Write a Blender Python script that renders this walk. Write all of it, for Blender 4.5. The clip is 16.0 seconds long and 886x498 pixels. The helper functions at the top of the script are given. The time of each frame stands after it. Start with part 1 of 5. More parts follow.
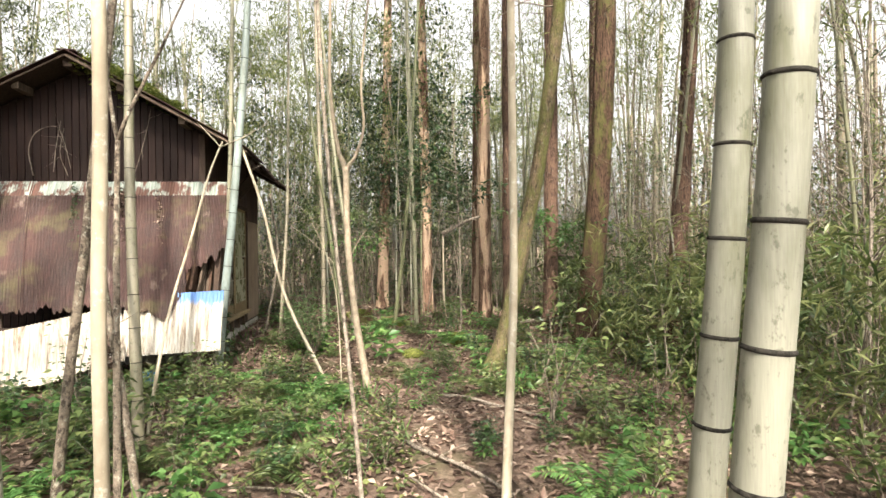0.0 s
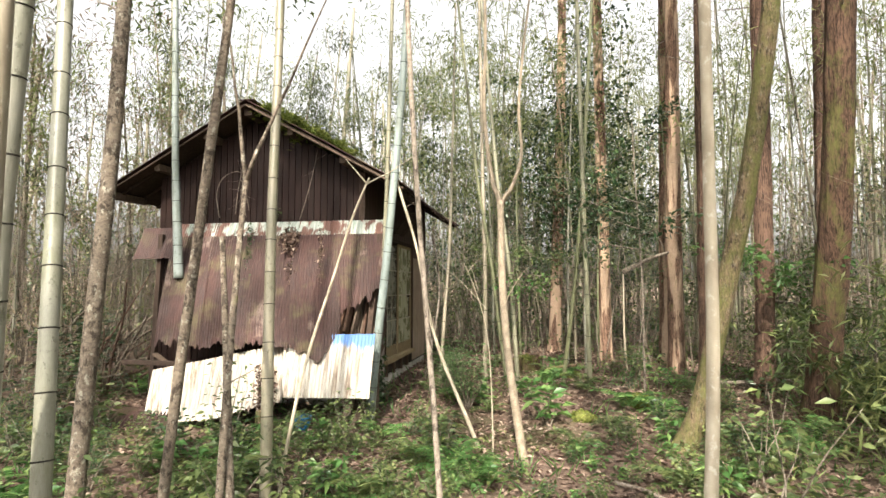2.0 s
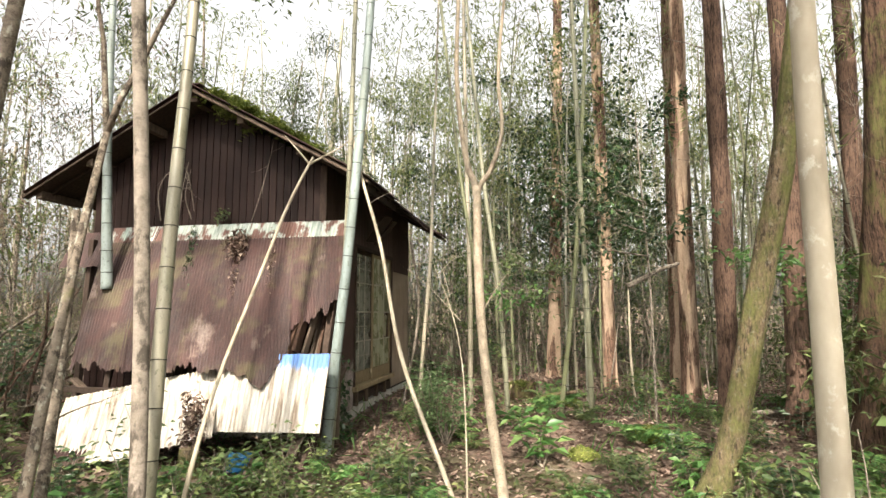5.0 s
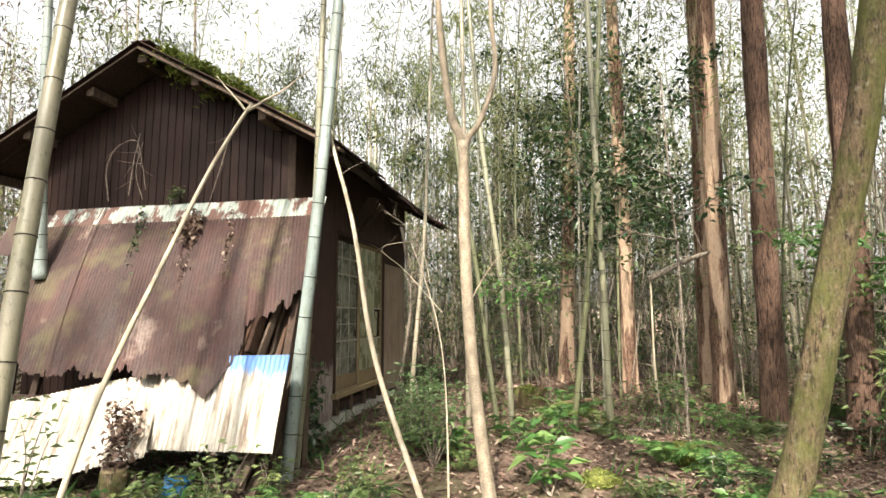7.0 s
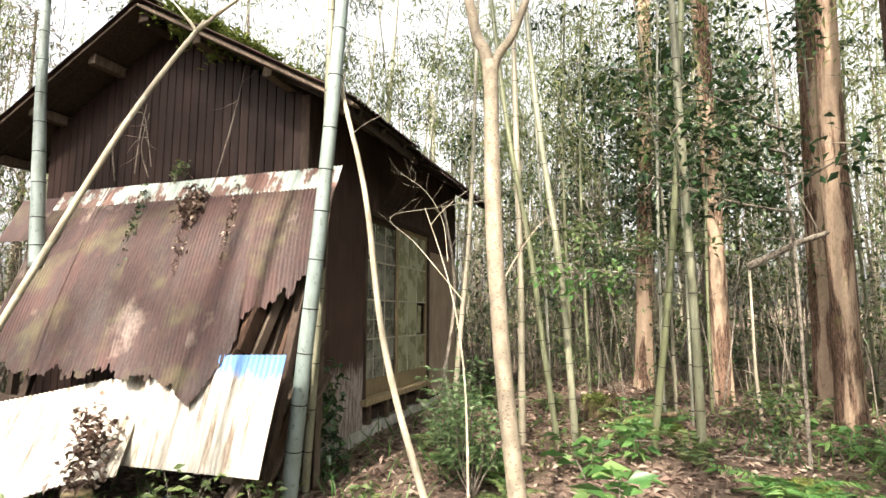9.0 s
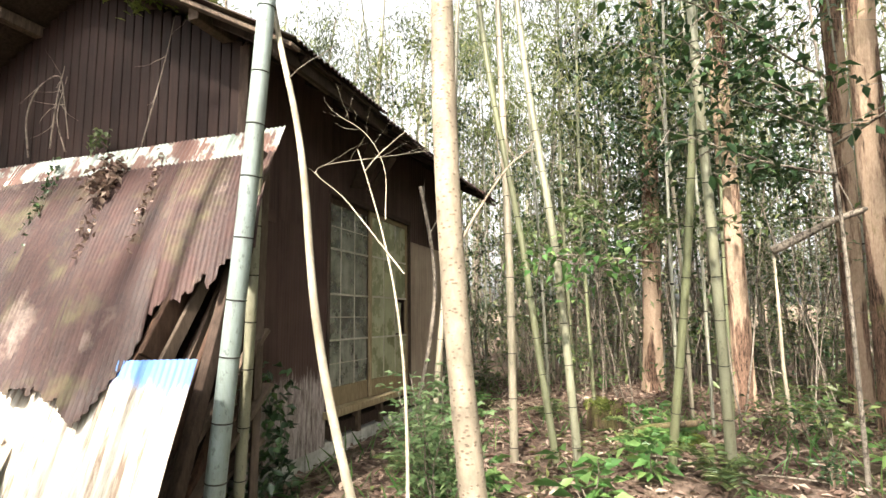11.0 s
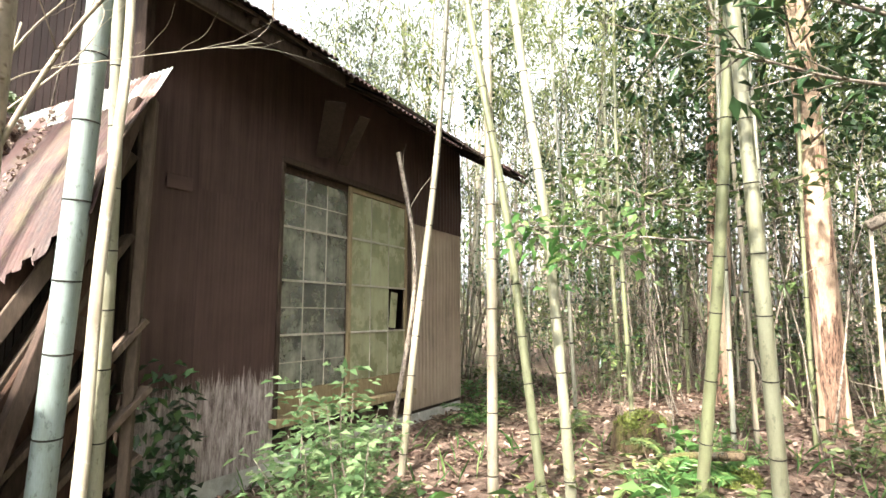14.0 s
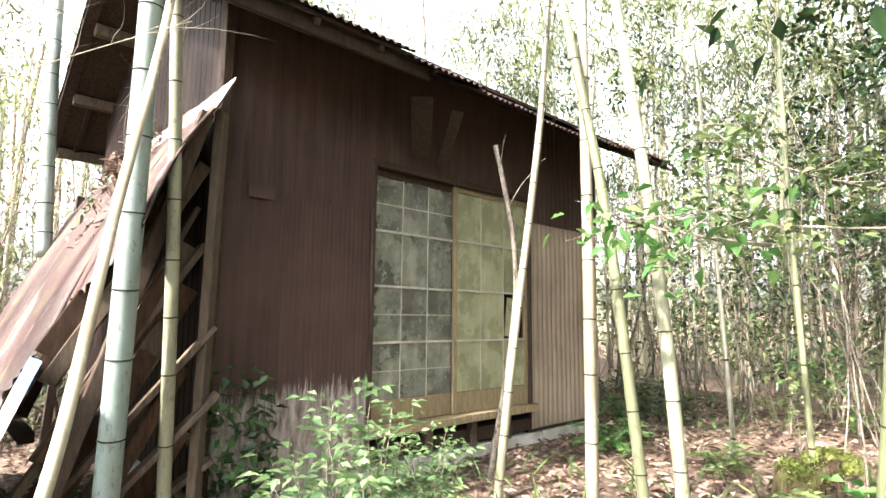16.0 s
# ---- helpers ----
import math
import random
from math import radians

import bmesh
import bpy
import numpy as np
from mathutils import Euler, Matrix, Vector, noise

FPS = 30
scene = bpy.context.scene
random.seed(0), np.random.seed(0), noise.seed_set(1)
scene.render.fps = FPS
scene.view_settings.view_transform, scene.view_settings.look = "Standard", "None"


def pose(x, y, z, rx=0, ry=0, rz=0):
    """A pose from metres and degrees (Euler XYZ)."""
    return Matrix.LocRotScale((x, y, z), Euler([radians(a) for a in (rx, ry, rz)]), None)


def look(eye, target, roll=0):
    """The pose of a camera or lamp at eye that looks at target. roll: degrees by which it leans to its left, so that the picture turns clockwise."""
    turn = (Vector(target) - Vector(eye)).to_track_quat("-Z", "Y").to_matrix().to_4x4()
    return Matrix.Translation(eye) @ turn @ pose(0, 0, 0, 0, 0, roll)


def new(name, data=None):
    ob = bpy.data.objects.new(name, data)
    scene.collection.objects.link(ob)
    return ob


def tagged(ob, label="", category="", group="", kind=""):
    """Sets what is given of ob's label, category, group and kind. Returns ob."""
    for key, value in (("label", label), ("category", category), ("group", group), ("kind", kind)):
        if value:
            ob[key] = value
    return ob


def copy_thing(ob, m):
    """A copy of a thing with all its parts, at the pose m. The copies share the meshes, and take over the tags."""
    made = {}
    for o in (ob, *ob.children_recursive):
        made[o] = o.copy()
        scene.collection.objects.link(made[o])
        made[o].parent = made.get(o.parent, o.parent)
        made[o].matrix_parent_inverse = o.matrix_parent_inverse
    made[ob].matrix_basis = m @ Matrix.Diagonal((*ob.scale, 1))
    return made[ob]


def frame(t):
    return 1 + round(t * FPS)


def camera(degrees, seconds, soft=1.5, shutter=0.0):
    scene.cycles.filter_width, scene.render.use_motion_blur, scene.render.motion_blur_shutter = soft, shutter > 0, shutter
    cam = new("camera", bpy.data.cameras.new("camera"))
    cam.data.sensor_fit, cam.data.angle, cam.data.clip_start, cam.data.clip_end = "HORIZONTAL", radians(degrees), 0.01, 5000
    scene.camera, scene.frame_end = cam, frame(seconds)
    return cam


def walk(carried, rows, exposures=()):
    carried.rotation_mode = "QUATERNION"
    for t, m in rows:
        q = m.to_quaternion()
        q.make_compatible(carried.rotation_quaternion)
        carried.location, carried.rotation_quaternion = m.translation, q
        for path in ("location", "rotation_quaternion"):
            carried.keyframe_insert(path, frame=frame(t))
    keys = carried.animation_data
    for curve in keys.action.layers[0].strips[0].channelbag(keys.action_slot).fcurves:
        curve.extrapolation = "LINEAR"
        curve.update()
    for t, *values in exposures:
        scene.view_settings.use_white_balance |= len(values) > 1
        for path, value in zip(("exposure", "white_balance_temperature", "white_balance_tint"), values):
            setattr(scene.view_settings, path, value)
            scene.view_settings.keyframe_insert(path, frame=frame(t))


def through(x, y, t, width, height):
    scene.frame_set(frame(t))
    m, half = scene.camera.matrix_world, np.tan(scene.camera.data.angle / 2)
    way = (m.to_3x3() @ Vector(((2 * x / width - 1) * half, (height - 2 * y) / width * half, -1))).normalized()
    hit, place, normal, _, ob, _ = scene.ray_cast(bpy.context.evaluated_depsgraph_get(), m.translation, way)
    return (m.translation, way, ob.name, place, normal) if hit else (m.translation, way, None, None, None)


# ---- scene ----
cam = camera(77.9, 16.0)
PATH = [
    (0, (0.873, 0.572, 1.597), (1.185, 2.548, 1.612), -1.0),
    (0.5, (0.846, 0.883, 1.649), (0.942, 2.88, 1.675), -0.6),
    (1, (0.891, 1.06, 1.657), (0.811, 3.057, 1.723), -0.3),
    (1.5, (1.063, 1.319, 1.698), (0.785, 3.296, 1.81), -0.3),
    (2, (1.144, 1.481, 1.735), (0.803, 3.447, 1.874), -0.0),
    (2.5, (1.142, 1.596, 1.73), (0.796, 3.556, 1.924), 0.0),
    (3, (1.136, 1.624, 1.708), (0.79, 3.581, 1.927), 0.1),
    (3.5, (1.132, 1.753, 1.695), (0.784, 3.71, 1.92), -0.0),
    (4, (1.187, 2.022, 1.608), (0.84, 3.978, 1.84), -0.1),
    (4.2, (1.222, 2.159, 1.595), (0.877, 4.114, 1.833), -0.1),
    (6.3, (1.31, 3.373, 1.508), (0.941, 5.324, 1.743), -0.3),
    (6.5, (1.31, 3.486, 1.507), (0.936, 5.436, 1.747), -0.3),
    (7, (1.35, 3.724, 1.474), (0.951, 5.668, 1.719), -0.2),
    (7.5, (1.318, 4.044, 1.462), (0.908, 5.988, 1.695), -0.2),
    (8, (1.385, 4.322, 1.434), (0.921, 6.253, 1.67), -0.2),
    (8.5, (1.476, 4.57, 1.429), (0.928, 6.479, 1.664), -0.3),
    (9, (1.371, 4.815, 1.432), (0.724, 6.693, 1.671), 0.1),
    (9.2, (1.382, 4.885, 1.462), (0.717, 6.757, 1.698), -0.0),
    (11.5, (1.296, 5.955, 1.337), (0.648, 7.83, 1.593), -0.9),
    (12, (1.481, 6.158, 1.342), (0.797, 8.023, 1.574), -0.5),
    (12.5, (1.617, 6.253, 1.348), (0.856, 8.088, 1.576), -0.2),
    (13, (1.719, 6.505, 1.305), (0.901, 8.316, 1.533), -0.0),
    (13.5, (1.817, 6.743, 1.282), (0.943, 8.527, 1.511), -0.5),
    (14, (1.772, 6.925, 1.32), (0.833, 8.675, 1.561), -0.1),
    (14.5, (1.74, 7.069, 1.274), (0.676, 8.743, 1.528), 0.0),
    (15, (1.863, 7.175, 1.335), (0.652, 8.748, 1.578), 0.3),
    (15.5, (2.012, 7.328, 1.389), (0.651, 8.772, 1.642), 0.2),
    (16, (2.019, 7.601, 1.359), (0.573, 8.959, 1.61), 0.6),
]
EXPOSURES = [(0.0, 1.68, 6900, 10), (4.0, 1.65, 6900, 10), (7.0, 1.75, 6900, 10), (9.0, 2.0, 6800, 10), (12.5, 2.45, 6700, 10), (16.0, 3.25, 6400, 10)]
walk(cam, [(t, look(eye, target, roll)) for t, eye, target, roll in PATH], EXPOSURES)

# ---- world, sun ----
SUN_AZ, SUN_EL = 179.5, 44.0            # compass degrees from +y towards +x, and height
world = bpy.data.worlds.new("overcast_sky")
scene.world = world
world.use_nodes = True
_wn = world.node_tree.nodes
_sky = _wn.new("ShaderNodeTexSky")
_sky.sky_type = 'NISHITA'
_sky.sun_disc = False
_sky.sun_elevation = radians(SUN_EL)
_sky.sun_rotation = radians(SUN_AZ)
_sky.air_density, _sky.dust_density, _sky.ozone_density = 1.0, 6.0, 1.0
_wn["Background"].inputs["Strength"].default_value = 0.15
_grey = _wn.new("ShaderNodeHueSaturation")
_grey.inputs["Saturation"].default_value = 0.15      # a thin, milky overcast
world.node_tree.links.new(_sky.outputs[0], _grey.inputs["Color"])
world.node_tree.links.new(_grey.outputs[0], _wn["Background"].inputs["Color"])
sun_data = bpy.data.lights.new("sun", 'SUN')
sun_data.energy, sun_data.angle, sun_data.color = 5.0, radians(1.6), (1.0, 0.93, 0.82)
sun = new("sun", sun_data)
_a, _e = radians(SUN_AZ), radians(SUN_EL)
sun.matrix_world = look(Vector((math.sin(_a) * math.cos(_e), math.cos(_a) * math.cos(_e), math.sin(_e))) * 40, (0, 0, 0))

# ---- materials ----


class Nodes:
    """A short way to write a node material."""

    def __init__(self, name):
        self.m = bpy.data.materials.new(name)
        self.m.use_nodes = True
        self.t = self.m.node_tree
        self.b = self.t.nodes["Principled BSDF"]

    def n(self, kind, **kw):
        nd = self.t.nodes.new(kind)
        for k, v in kw.items():
            nd.inputs[k].default_value = v
        return nd

    def link(self, a, b):
        self.t.links.new(a, b)

    def coords(self, sx=1, sy=1, sz=1, source="Object"):
        tc = self.t.nodes.new("ShaderNodeTexCoord")
        mp = self.n("ShaderNodeMapping", Scale=(sx, sy, sz))
        inf = self.t.nodes.new("ShaderNodeObjectInfo")
        mul = self.n("ShaderNodeMath")
        mul.operation = 'MULTIPLY'
        mul.inputs[1].default_value = 61.0
        self.link(inf.outputs["Random"], mul.inputs[0])
        self.link(mul.outputs[0], mp.inputs["Location"])
        self.link(tc.outputs[source], mp.inputs["Vector"])
        return mp.outputs[0]

    def noise(self, vec, scale, detail=4.0, rough=0.6):
        nd = self.n("ShaderNodeTexNoise", Scale=scale, Detail=detail, Roughness=rough)
        self.link(vec, nd.inputs["Vector"])
        return nd.outputs["Fac"]

    def ramp(self, fac, stops):
        nd = self.t.nodes.new("ShaderNodeValToRGB")
        el = nd.color_ramp.elements
        while len(el) < len(stops):
            el.new(0.5)
        for e, (p, c) in zip(el, stops):
            e.position, e.color = p, (*c, 1) if len(c) == 3 else c
        self.link(fac, nd.inputs["Fac"])
        return nd.outputs["Color"]

    def mix(self, fac, a, b, blend='MIX'):
        nd = self.t.nodes.new("ShaderNodeMix")
        nd.data_type, nd.blend_type = 'RGBA', blend
        for sock, v in ((nd.inputs[0], fac), (nd.inputs[6], a), (nd.inputs[7], b)):
            if isinstance(v, (int, float)):
                sock.default_value = v
            elif isinstance(v, tuple):
                sock.default_value = (*v, 1)
            else:
                self.link(v, sock)
        return nd.outputs[2]

    def bump(self, height, strength=0.4, dist=0.01):
        nd = self.n("ShaderNodeBump", Strength=strength, Distance=dist)
        self.link(height, nd.inputs["Height"])
        self.link(nd.outputs[0], self.b.inputs["Normal"])

    def done(self, colour, rough=0.8, metal=0.0, spec=0.5):
        if isinstance(colour, tuple):
            self.b.inputs["Base Color"].default_value = (*colour, 1)
        else:
            self.link(colour, self.b.inputs["Base Color"])
        if isinstance(rough, (int, float)):
            self.b.inputs["Roughness"].default_value = rough
        else:
            self.link(rough, self.b.inputs["Roughness"])
        self.b.inputs["Metallic"].default_value = metal
        self.b.inputs["Specular IOR Level"].default_value = spec
        return self.m


def bark(name, dark, light, moss=0.0, grain=(9, 9, 1.2), relief=0.8, lichen=0.0, shed_lit=0.0):
    w = Nodes(name)
    f = w.noise(w.coords(*grain), 5.0, 10.0, 0.8)
    flake = w.noise(w.coords(grain[0] * 1.6, grain[1] * 1.6, grain[2] * 3.2), 4.0, 8.0, 0.8)
    crack = w.noise(w.coords(grain[0] * 2.2, grain[1] * 2.2, grain[2] * 1.6), 2.2, 6.0, 0.7)
    big = w.noise(w.coords(1, 1, 0.6), 3.0, 6.0, 0.7)
    c = w.ramp(w.mix(0.5, f, flake), [(0.42, dark), (0.57, light)])
    c = w.mix(w.ramp(big, [(0.46, (0, 0, 0)), (0.64, (0.7, 0.7, 0.7))]), c, w.mix(flake, tuple(x * 0.5 for x in light), tuple(min(1.0, x * 1.5) for x in light)))
    c = w.mix(w.ramp(crack, [(0.41, (0.85, 0.85, 0.85)), (0.48, (0, 0, 0))]), c, tuple(x * 0.5 for x in dark))
    # pale strips: peeled bark, widened so its colour also carries sunlight
    if shed_lit:
        strip = w.noise(w.coords(2.6, 2.6, 0.32), 2.0, 6.0, 0.6)
        bare = w.ramp(flake, [(0.3, (0.3, 0.2, 0.14)), (0.7, (0.56, 0.43, 0.32))])
        c = w.mix(w.ramp(strip, [(0.62 - 0.12 * shed_lit, (0, 0, 0)), (0.67 - 0.12 * shed_lit, (0.9, 0.9, 0.9))]), c, bare)
    if lichen:
        sp = w.noise(w.coords(1, 1, 0.7), 26.0, 5.0, 0.7)
        c = w.mix(w.ramp(sp, [(0.56, (0, 0, 0)), (0.64, (lichen, lichen, lichen))]), c, (0.38, 0.37, 0.31))
    if moss:
        mo = w.ramp(w.noise(w.coords(1, 1, 0.5), 3.5, 8.0, 0.75), [(0.62 - 0.3 * moss, (0, 0, 0)), (0.74 - 0.25 * moss, (0.9, 0.9, 0.9))])
        c = w.mix(mo, c, w.mix(flake, (0.025, 0.03, 0.008), (0.19, 0.2, 0.065)))
    w.bump(w.mix(0.5, flake, crack), relief, 0.03)
    return w.done(c, 0.92, spec=0.2)


def bamboo_mat(name, base, alt, stain=(0.1, 0.1, 0.06)):
    w = Nodes(name)
    inf = w.t.nodes.new("ShaderNodeObjectInfo")
    c = w.mix(inf.outputs["Random"], base, alt)
    f = w.noise(w.coords(3, 3, 0.8), 2.5, 5.0, 0.65)
    c = w.mix(w.ramp(f, [(0.46, (0, 0, 0)), (0.68, (0.8, 0.8, 0.8))]), c, stain)
    fleck = w.noise(w.coords(1, 1, 0.6), 30.0, 4.0, 0.7)
    c = w.mix(w.ramp(fleck, [(0.58, (0, 0, 0)), (0.66, (0.6, 0.6, 0.6))]), c, tuple(x * 0.45 for x in stain))
    g = w.noise(w.coords(40, 40, 2), 6.0, 2.0)
    c = w.mix(0.18, c, w.ramp(g, [(0.3, (0.25, 0.25, 0.2)), (0.7, (0.8, 0.8, 0.75))]), 'OVERLAY')
    w.bump(g, 0.08, 0.004)
    return w.done(c, 0.42)


def leaf_mat(name, a, b, c3, gloss=0.45, through=0.35):
    w = Nodes(name)
    geo = w.t.nodes.new("ShaderNodeNewGeometry")
    col = w.ramp(geo.outputs["Random Per Island"], [(0.0, a), (0.55, b), (1.0, c3)])
    big = w.noise(w.coords(1, 1, 1), 0.7, 2.0)
    col = w.mix(w.ramp(big, [(0.35, (0, 0, 0)), (0.7, (0.6, 0.6, 0.6))]), col, tuple(x * 0.6 for x in a))
    w.done(col, gloss)
    tr = w.t.nodes.new("ShaderNodeBsdfTranslucent")
    w.link(col, tr.inputs["Color"])
    mx = w.t.nodes.new("ShaderNodeMixShader")
    mx.inputs[0].default_value = through
    out = w.t.nodes["Material Output"]
    w.link(w.b.outputs[0], mx.inputs[1])
    w.link(tr.outputs[0], mx.inputs[2])
    w.link(mx.outputs[0], out.inputs["Surface"])
    return w.m


def rust_mat():
    w = Nodes("rusted_corrugated_steel")
    v = w.coords(1, 1, 1)
    streak = w.noise(w.coords(46, 0.7, 1.2), 1.2, 5.0, 0.75)
    blot = w.noise(w.coords(1.6, 0.7, 1), 2.6, 9.0, 0.75)
    fine = w.noise(v, 38.0, 4.0)
    c = w.ramp(blot, [(0.3, (0.011, 0.007, 0.0075)), (0.48, (0.028, 0.0138, 0.0138)), (0.62, (0.062, 0.032, 0.0302))])
    c = w.mix(w.ramp(streak, [(0.5, (0, 0, 0)), (0.75, (0.7, 0.7, 0.7))]), c, (0.095, 0.062, 0.054))
    gr = w.noise(w.coords(1.4, 1.4, 0.5), 1.7, 4.0)
    c = w.mix(w.ramp(gr, [(0.52, (0, 0, 0)), (0.66, (0.6, 0.6, 0.6))]), c, (0.1, 0.092, 0.045))
    pale = w.noise(w.coords(1.2, 0.8, 1), 1.9, 7.0, 0.6)
    c = w.mix(w.ramp(pale, [(0.6, (0, 0, 0)), (0.68, (0.65, 0.65, 0.65))]), c, (0.24, 0.19, 0.165))
    c = w.mix(w.ramp(fine, [(0.35, (0.5, 0.5, 0.5)), (0.6, (0, 0, 0))]), c, (0.06, 0.033, 0.027))
    w.bump(fine, 0.25, 0.004)
    return w.done(c, w.ramp(blot, [(0.3, (0.5, 0.5, 0.5)), (0.7, (0.85, 0.85, 0.85))]), 0.0, 0.25)


def paint_remnant_mat():
    w = Nodes("flaked_white_green_paint_on_rust")
    f = w.noise(w.coords(1, 0.6, 1), 5.5, 4.0, 0.55)
    g = w.noise(w.coords(9, 1, 0.6), 2.5, 4.0, 0.7)
    white = w.ramp(g, [(0.35, (0.16, 0.21, 0.18)), (0.6, (0.36, 0.385, 0.355))])
    rust = w.ramp(g, [(0.3, (0.05, 0.02, 0.015)), (0.7, (0.13, 0.055, 0.038))])
    c = w.mix(w.ramp(f, [(0.455, (0, 0, 0)), (0.515, (1, 1, 1))]), rust, white)
    return w.done(c, 0.6, 0.1)


def white_sheet_mat(blue=False):
    w = Nodes("weathered_white_sheet_blue_paint" if blue else "weathered_white_sheet")
    st = w.noise(w.coords(12, 1, 0.7), 2.0, 5.0, 0.7)
    bl = w.noise(w.coords(1, 1, 1), 4.0, 6.0, 0.7)
    c = w.ramp(st, [(0.36, (0.13, 0.085, 0.055)), (0.47, (0.32, 0.285, 0.235)), (0.66, (0.5, 0.485, 0.45))])
    c = w.mix(w.ramp(bl, [(0.63, (0, 0, 0)), (0.7, (0.8, 0.8, 0.8))]), c, (0.2, 0.1, 0.05))
    if blue:
        tc = w.t.nodes.new("ShaderNodeTexCoord")
        sx = w.t.nodes.new("ShaderNodeSeparateXYZ")
        w.link(tc.outputs["Object"], sx.inputs[0])
        md = w.t.nodes.new("ShaderNodeMath")
        md.operation = 'ADD'
        w.link(sx.outputs["Y"], md.inputs[0])
        nz = w.n("ShaderNodeMath")
        nz.operation = 'MULTIPLY'
        nz.inputs[1].default_value = 0.3
        w.link(w.noise(w.coords(6, 1, 1), 3.0, 4.0), nz.inputs[0])
        side = w.n("ShaderNodeMath")
        side.operation = 'MULTIPLY_ADD'
        side.inputs[1].default_value = 0.14
        w.link(sx.outputs["X"], side.inputs[0])
        w.link(nz.outputs[0], side.inputs[2])
        w.link(side.outputs[0], md.inputs[1])
        c = w.mix(w.ramp(md.outputs[0], [(0.86, (0, 0, 0)), (0.93, (0.95, 0.95, 0.95))]), c, (0.07, 0.2, 0.5))
    w.bump(st, 0.15, 0.004)
    return w.done(c, 0.5, 0.0)


def siding_mat(name, dark, light, peel=False, lift=0.0, sheet=False):
    w = Nodes(name)
    along = (16, 0.6, 3) if sheet else (16, 16, 0.6)
    g = w.noise(w.coords(*along), 2.2, 5.0, 0.7)
    b = w.noise(w.coords(1, 1, 1), 1.3, 4.0)
    c = w.ramp(g, [(0.3, dark), (0.7, light)])
    c = w.mix(w.ramp(b, [(0.4, (0, 0, 0)), (0.75, (0.6, 0.6, 0.6))]), c, tuple(x * 1.5 for x in light))
    if peel:
        tc = w.t.nodes.new("ShaderNodeTexCoord")
        sx = w.t.nodes.new("ShaderNodeSeparateXYZ")
        w.link(tc.outputs["Object"], sx.inputs[0])
        nz = w.n("ShaderNodeMath")
        nz.operation = 'MULTIPLY_ADD'
        nz.inputs[1].default_value = 0.75
        w.link(w.noise(w.coords(24, 0.9, 3), 2.0, 7.0, 0.8), nz.inputs[0])
        raw = w.noise(w.coords(15, 2.4, 3), 2.4, 7.0, 0.75)
        w.link(sx.outputs["Y"], nz.inputs[2])
        c = w.mix(w.ramp(nz.outputs[0], [(0.76 + lift, (0.9, 0.9, 0.9)), (1.0 + lift, (0, 0, 0))]), c,
                  w.ramp(raw, [(0.34, (0.055, 0.036, 0.032)), (0.62, (0.44, 0.385, 0.37))]))
    w.bump(g, 0.25, 0.005)
    return w.done(c, 0.62, spec=0.14)


def wood_mat(name, dark, light):
    w = Nodes(name)
    g = w.noise(w.coords(12, 12, 3), 3.0, 6.0, 0.7)
    w.bump(g, 0.4, 0.006)
    inf = w.t.nodes.new("ShaderNodeObjectInfo")
    c = w.ramp(g, [(0.3, dark), (0.7, light)])
    c = w.mix(inf.outputs["Random"], c, w.mix(0.5, c, dark))
    return w.done(c, 0.85, spec=0.2)


def concrete_mat():
    w = Nodes("stained_concrete")
    f = w.noise(w.coords(1, 1, 1), 5.0, 6.0, 0.65)
    k = w.noise(w.coords(1, 1, 1), 60.0, 3.0)
    c = w.ramp(f, [(0.3, (0.2, 0.2, 0.17)), (0.6, (0.46, 0.45, 0.42)), (0.8, (0.55, 0.54, 0.52))])
    w.bump(k, 0.4, 0.004)
    return w.done(c, 0.9)


def soil_mat():
    w = Nodes("leaf_strewn_soil")
    f = w.noise(w.coords(1, 1, 1), 14.0, 8.0, 0.75)
    b = w.noise(w.coords(1, 1, 1), 0.8, 4.0)
    c = w.ramp(f, [(0.3, (0.04, 0.027, 0.021)), (0.5, (0.12, 0.084, 0.066)), (0.72, (0.27, 0.2, 0.16))])
    c = w.mix(w.ramp(b, [(0.5, (0, 0, 0)), (0.7, (0.6, 0.6, 0.6))]), c, (0.07, 0.085, 0.03))
    w.bump(f, 0.9, 0.04)
    return w.done(c, 0.95, spec=0.2)


def dirty_glass_mat(name, low, high, clear=0.35):
    """Old window glass: a film of dirt and painted reflections over a clear, glossy pane."""
    w = Nodes(name)
    f = w.noise(w.coords(1, 1, 1), 3.0, 6.0, 0.7)
    s = w.noise(w.coords(9, 9, 1), 2.0, 4.0)
    c = w.mix(0.4, w.ramp(f, [(0.3, low), (0.65, high)]), w.ramp(s, [(0.3, low), (0.7, high)]))
    w.done(c, w.ramp(f, [(0.3, (0.12, 0.12, 0.12)), (0.7, (0.45, 0.45, 0.45))]))
    tr = w.t.nodes.new("ShaderNodeBsdfTransparent")
    mx = w.t.nodes.new("ShaderNodeMixShader")
    k = w.ramp(f, [(0.35, (clear, clear, clear)), (0.65, (clear * 0.2, clear * 0.2, clear * 0.2))])
    w.link(k, mx.inputs[0])
    w.link(w.b.outputs[0], mx.inputs[1])
    w.link(tr.outputs[0], mx.inputs[2])
    w.link(mx.outputs[0], w.t.nodes["Material Output"].inputs["Surface"])
    return w.m


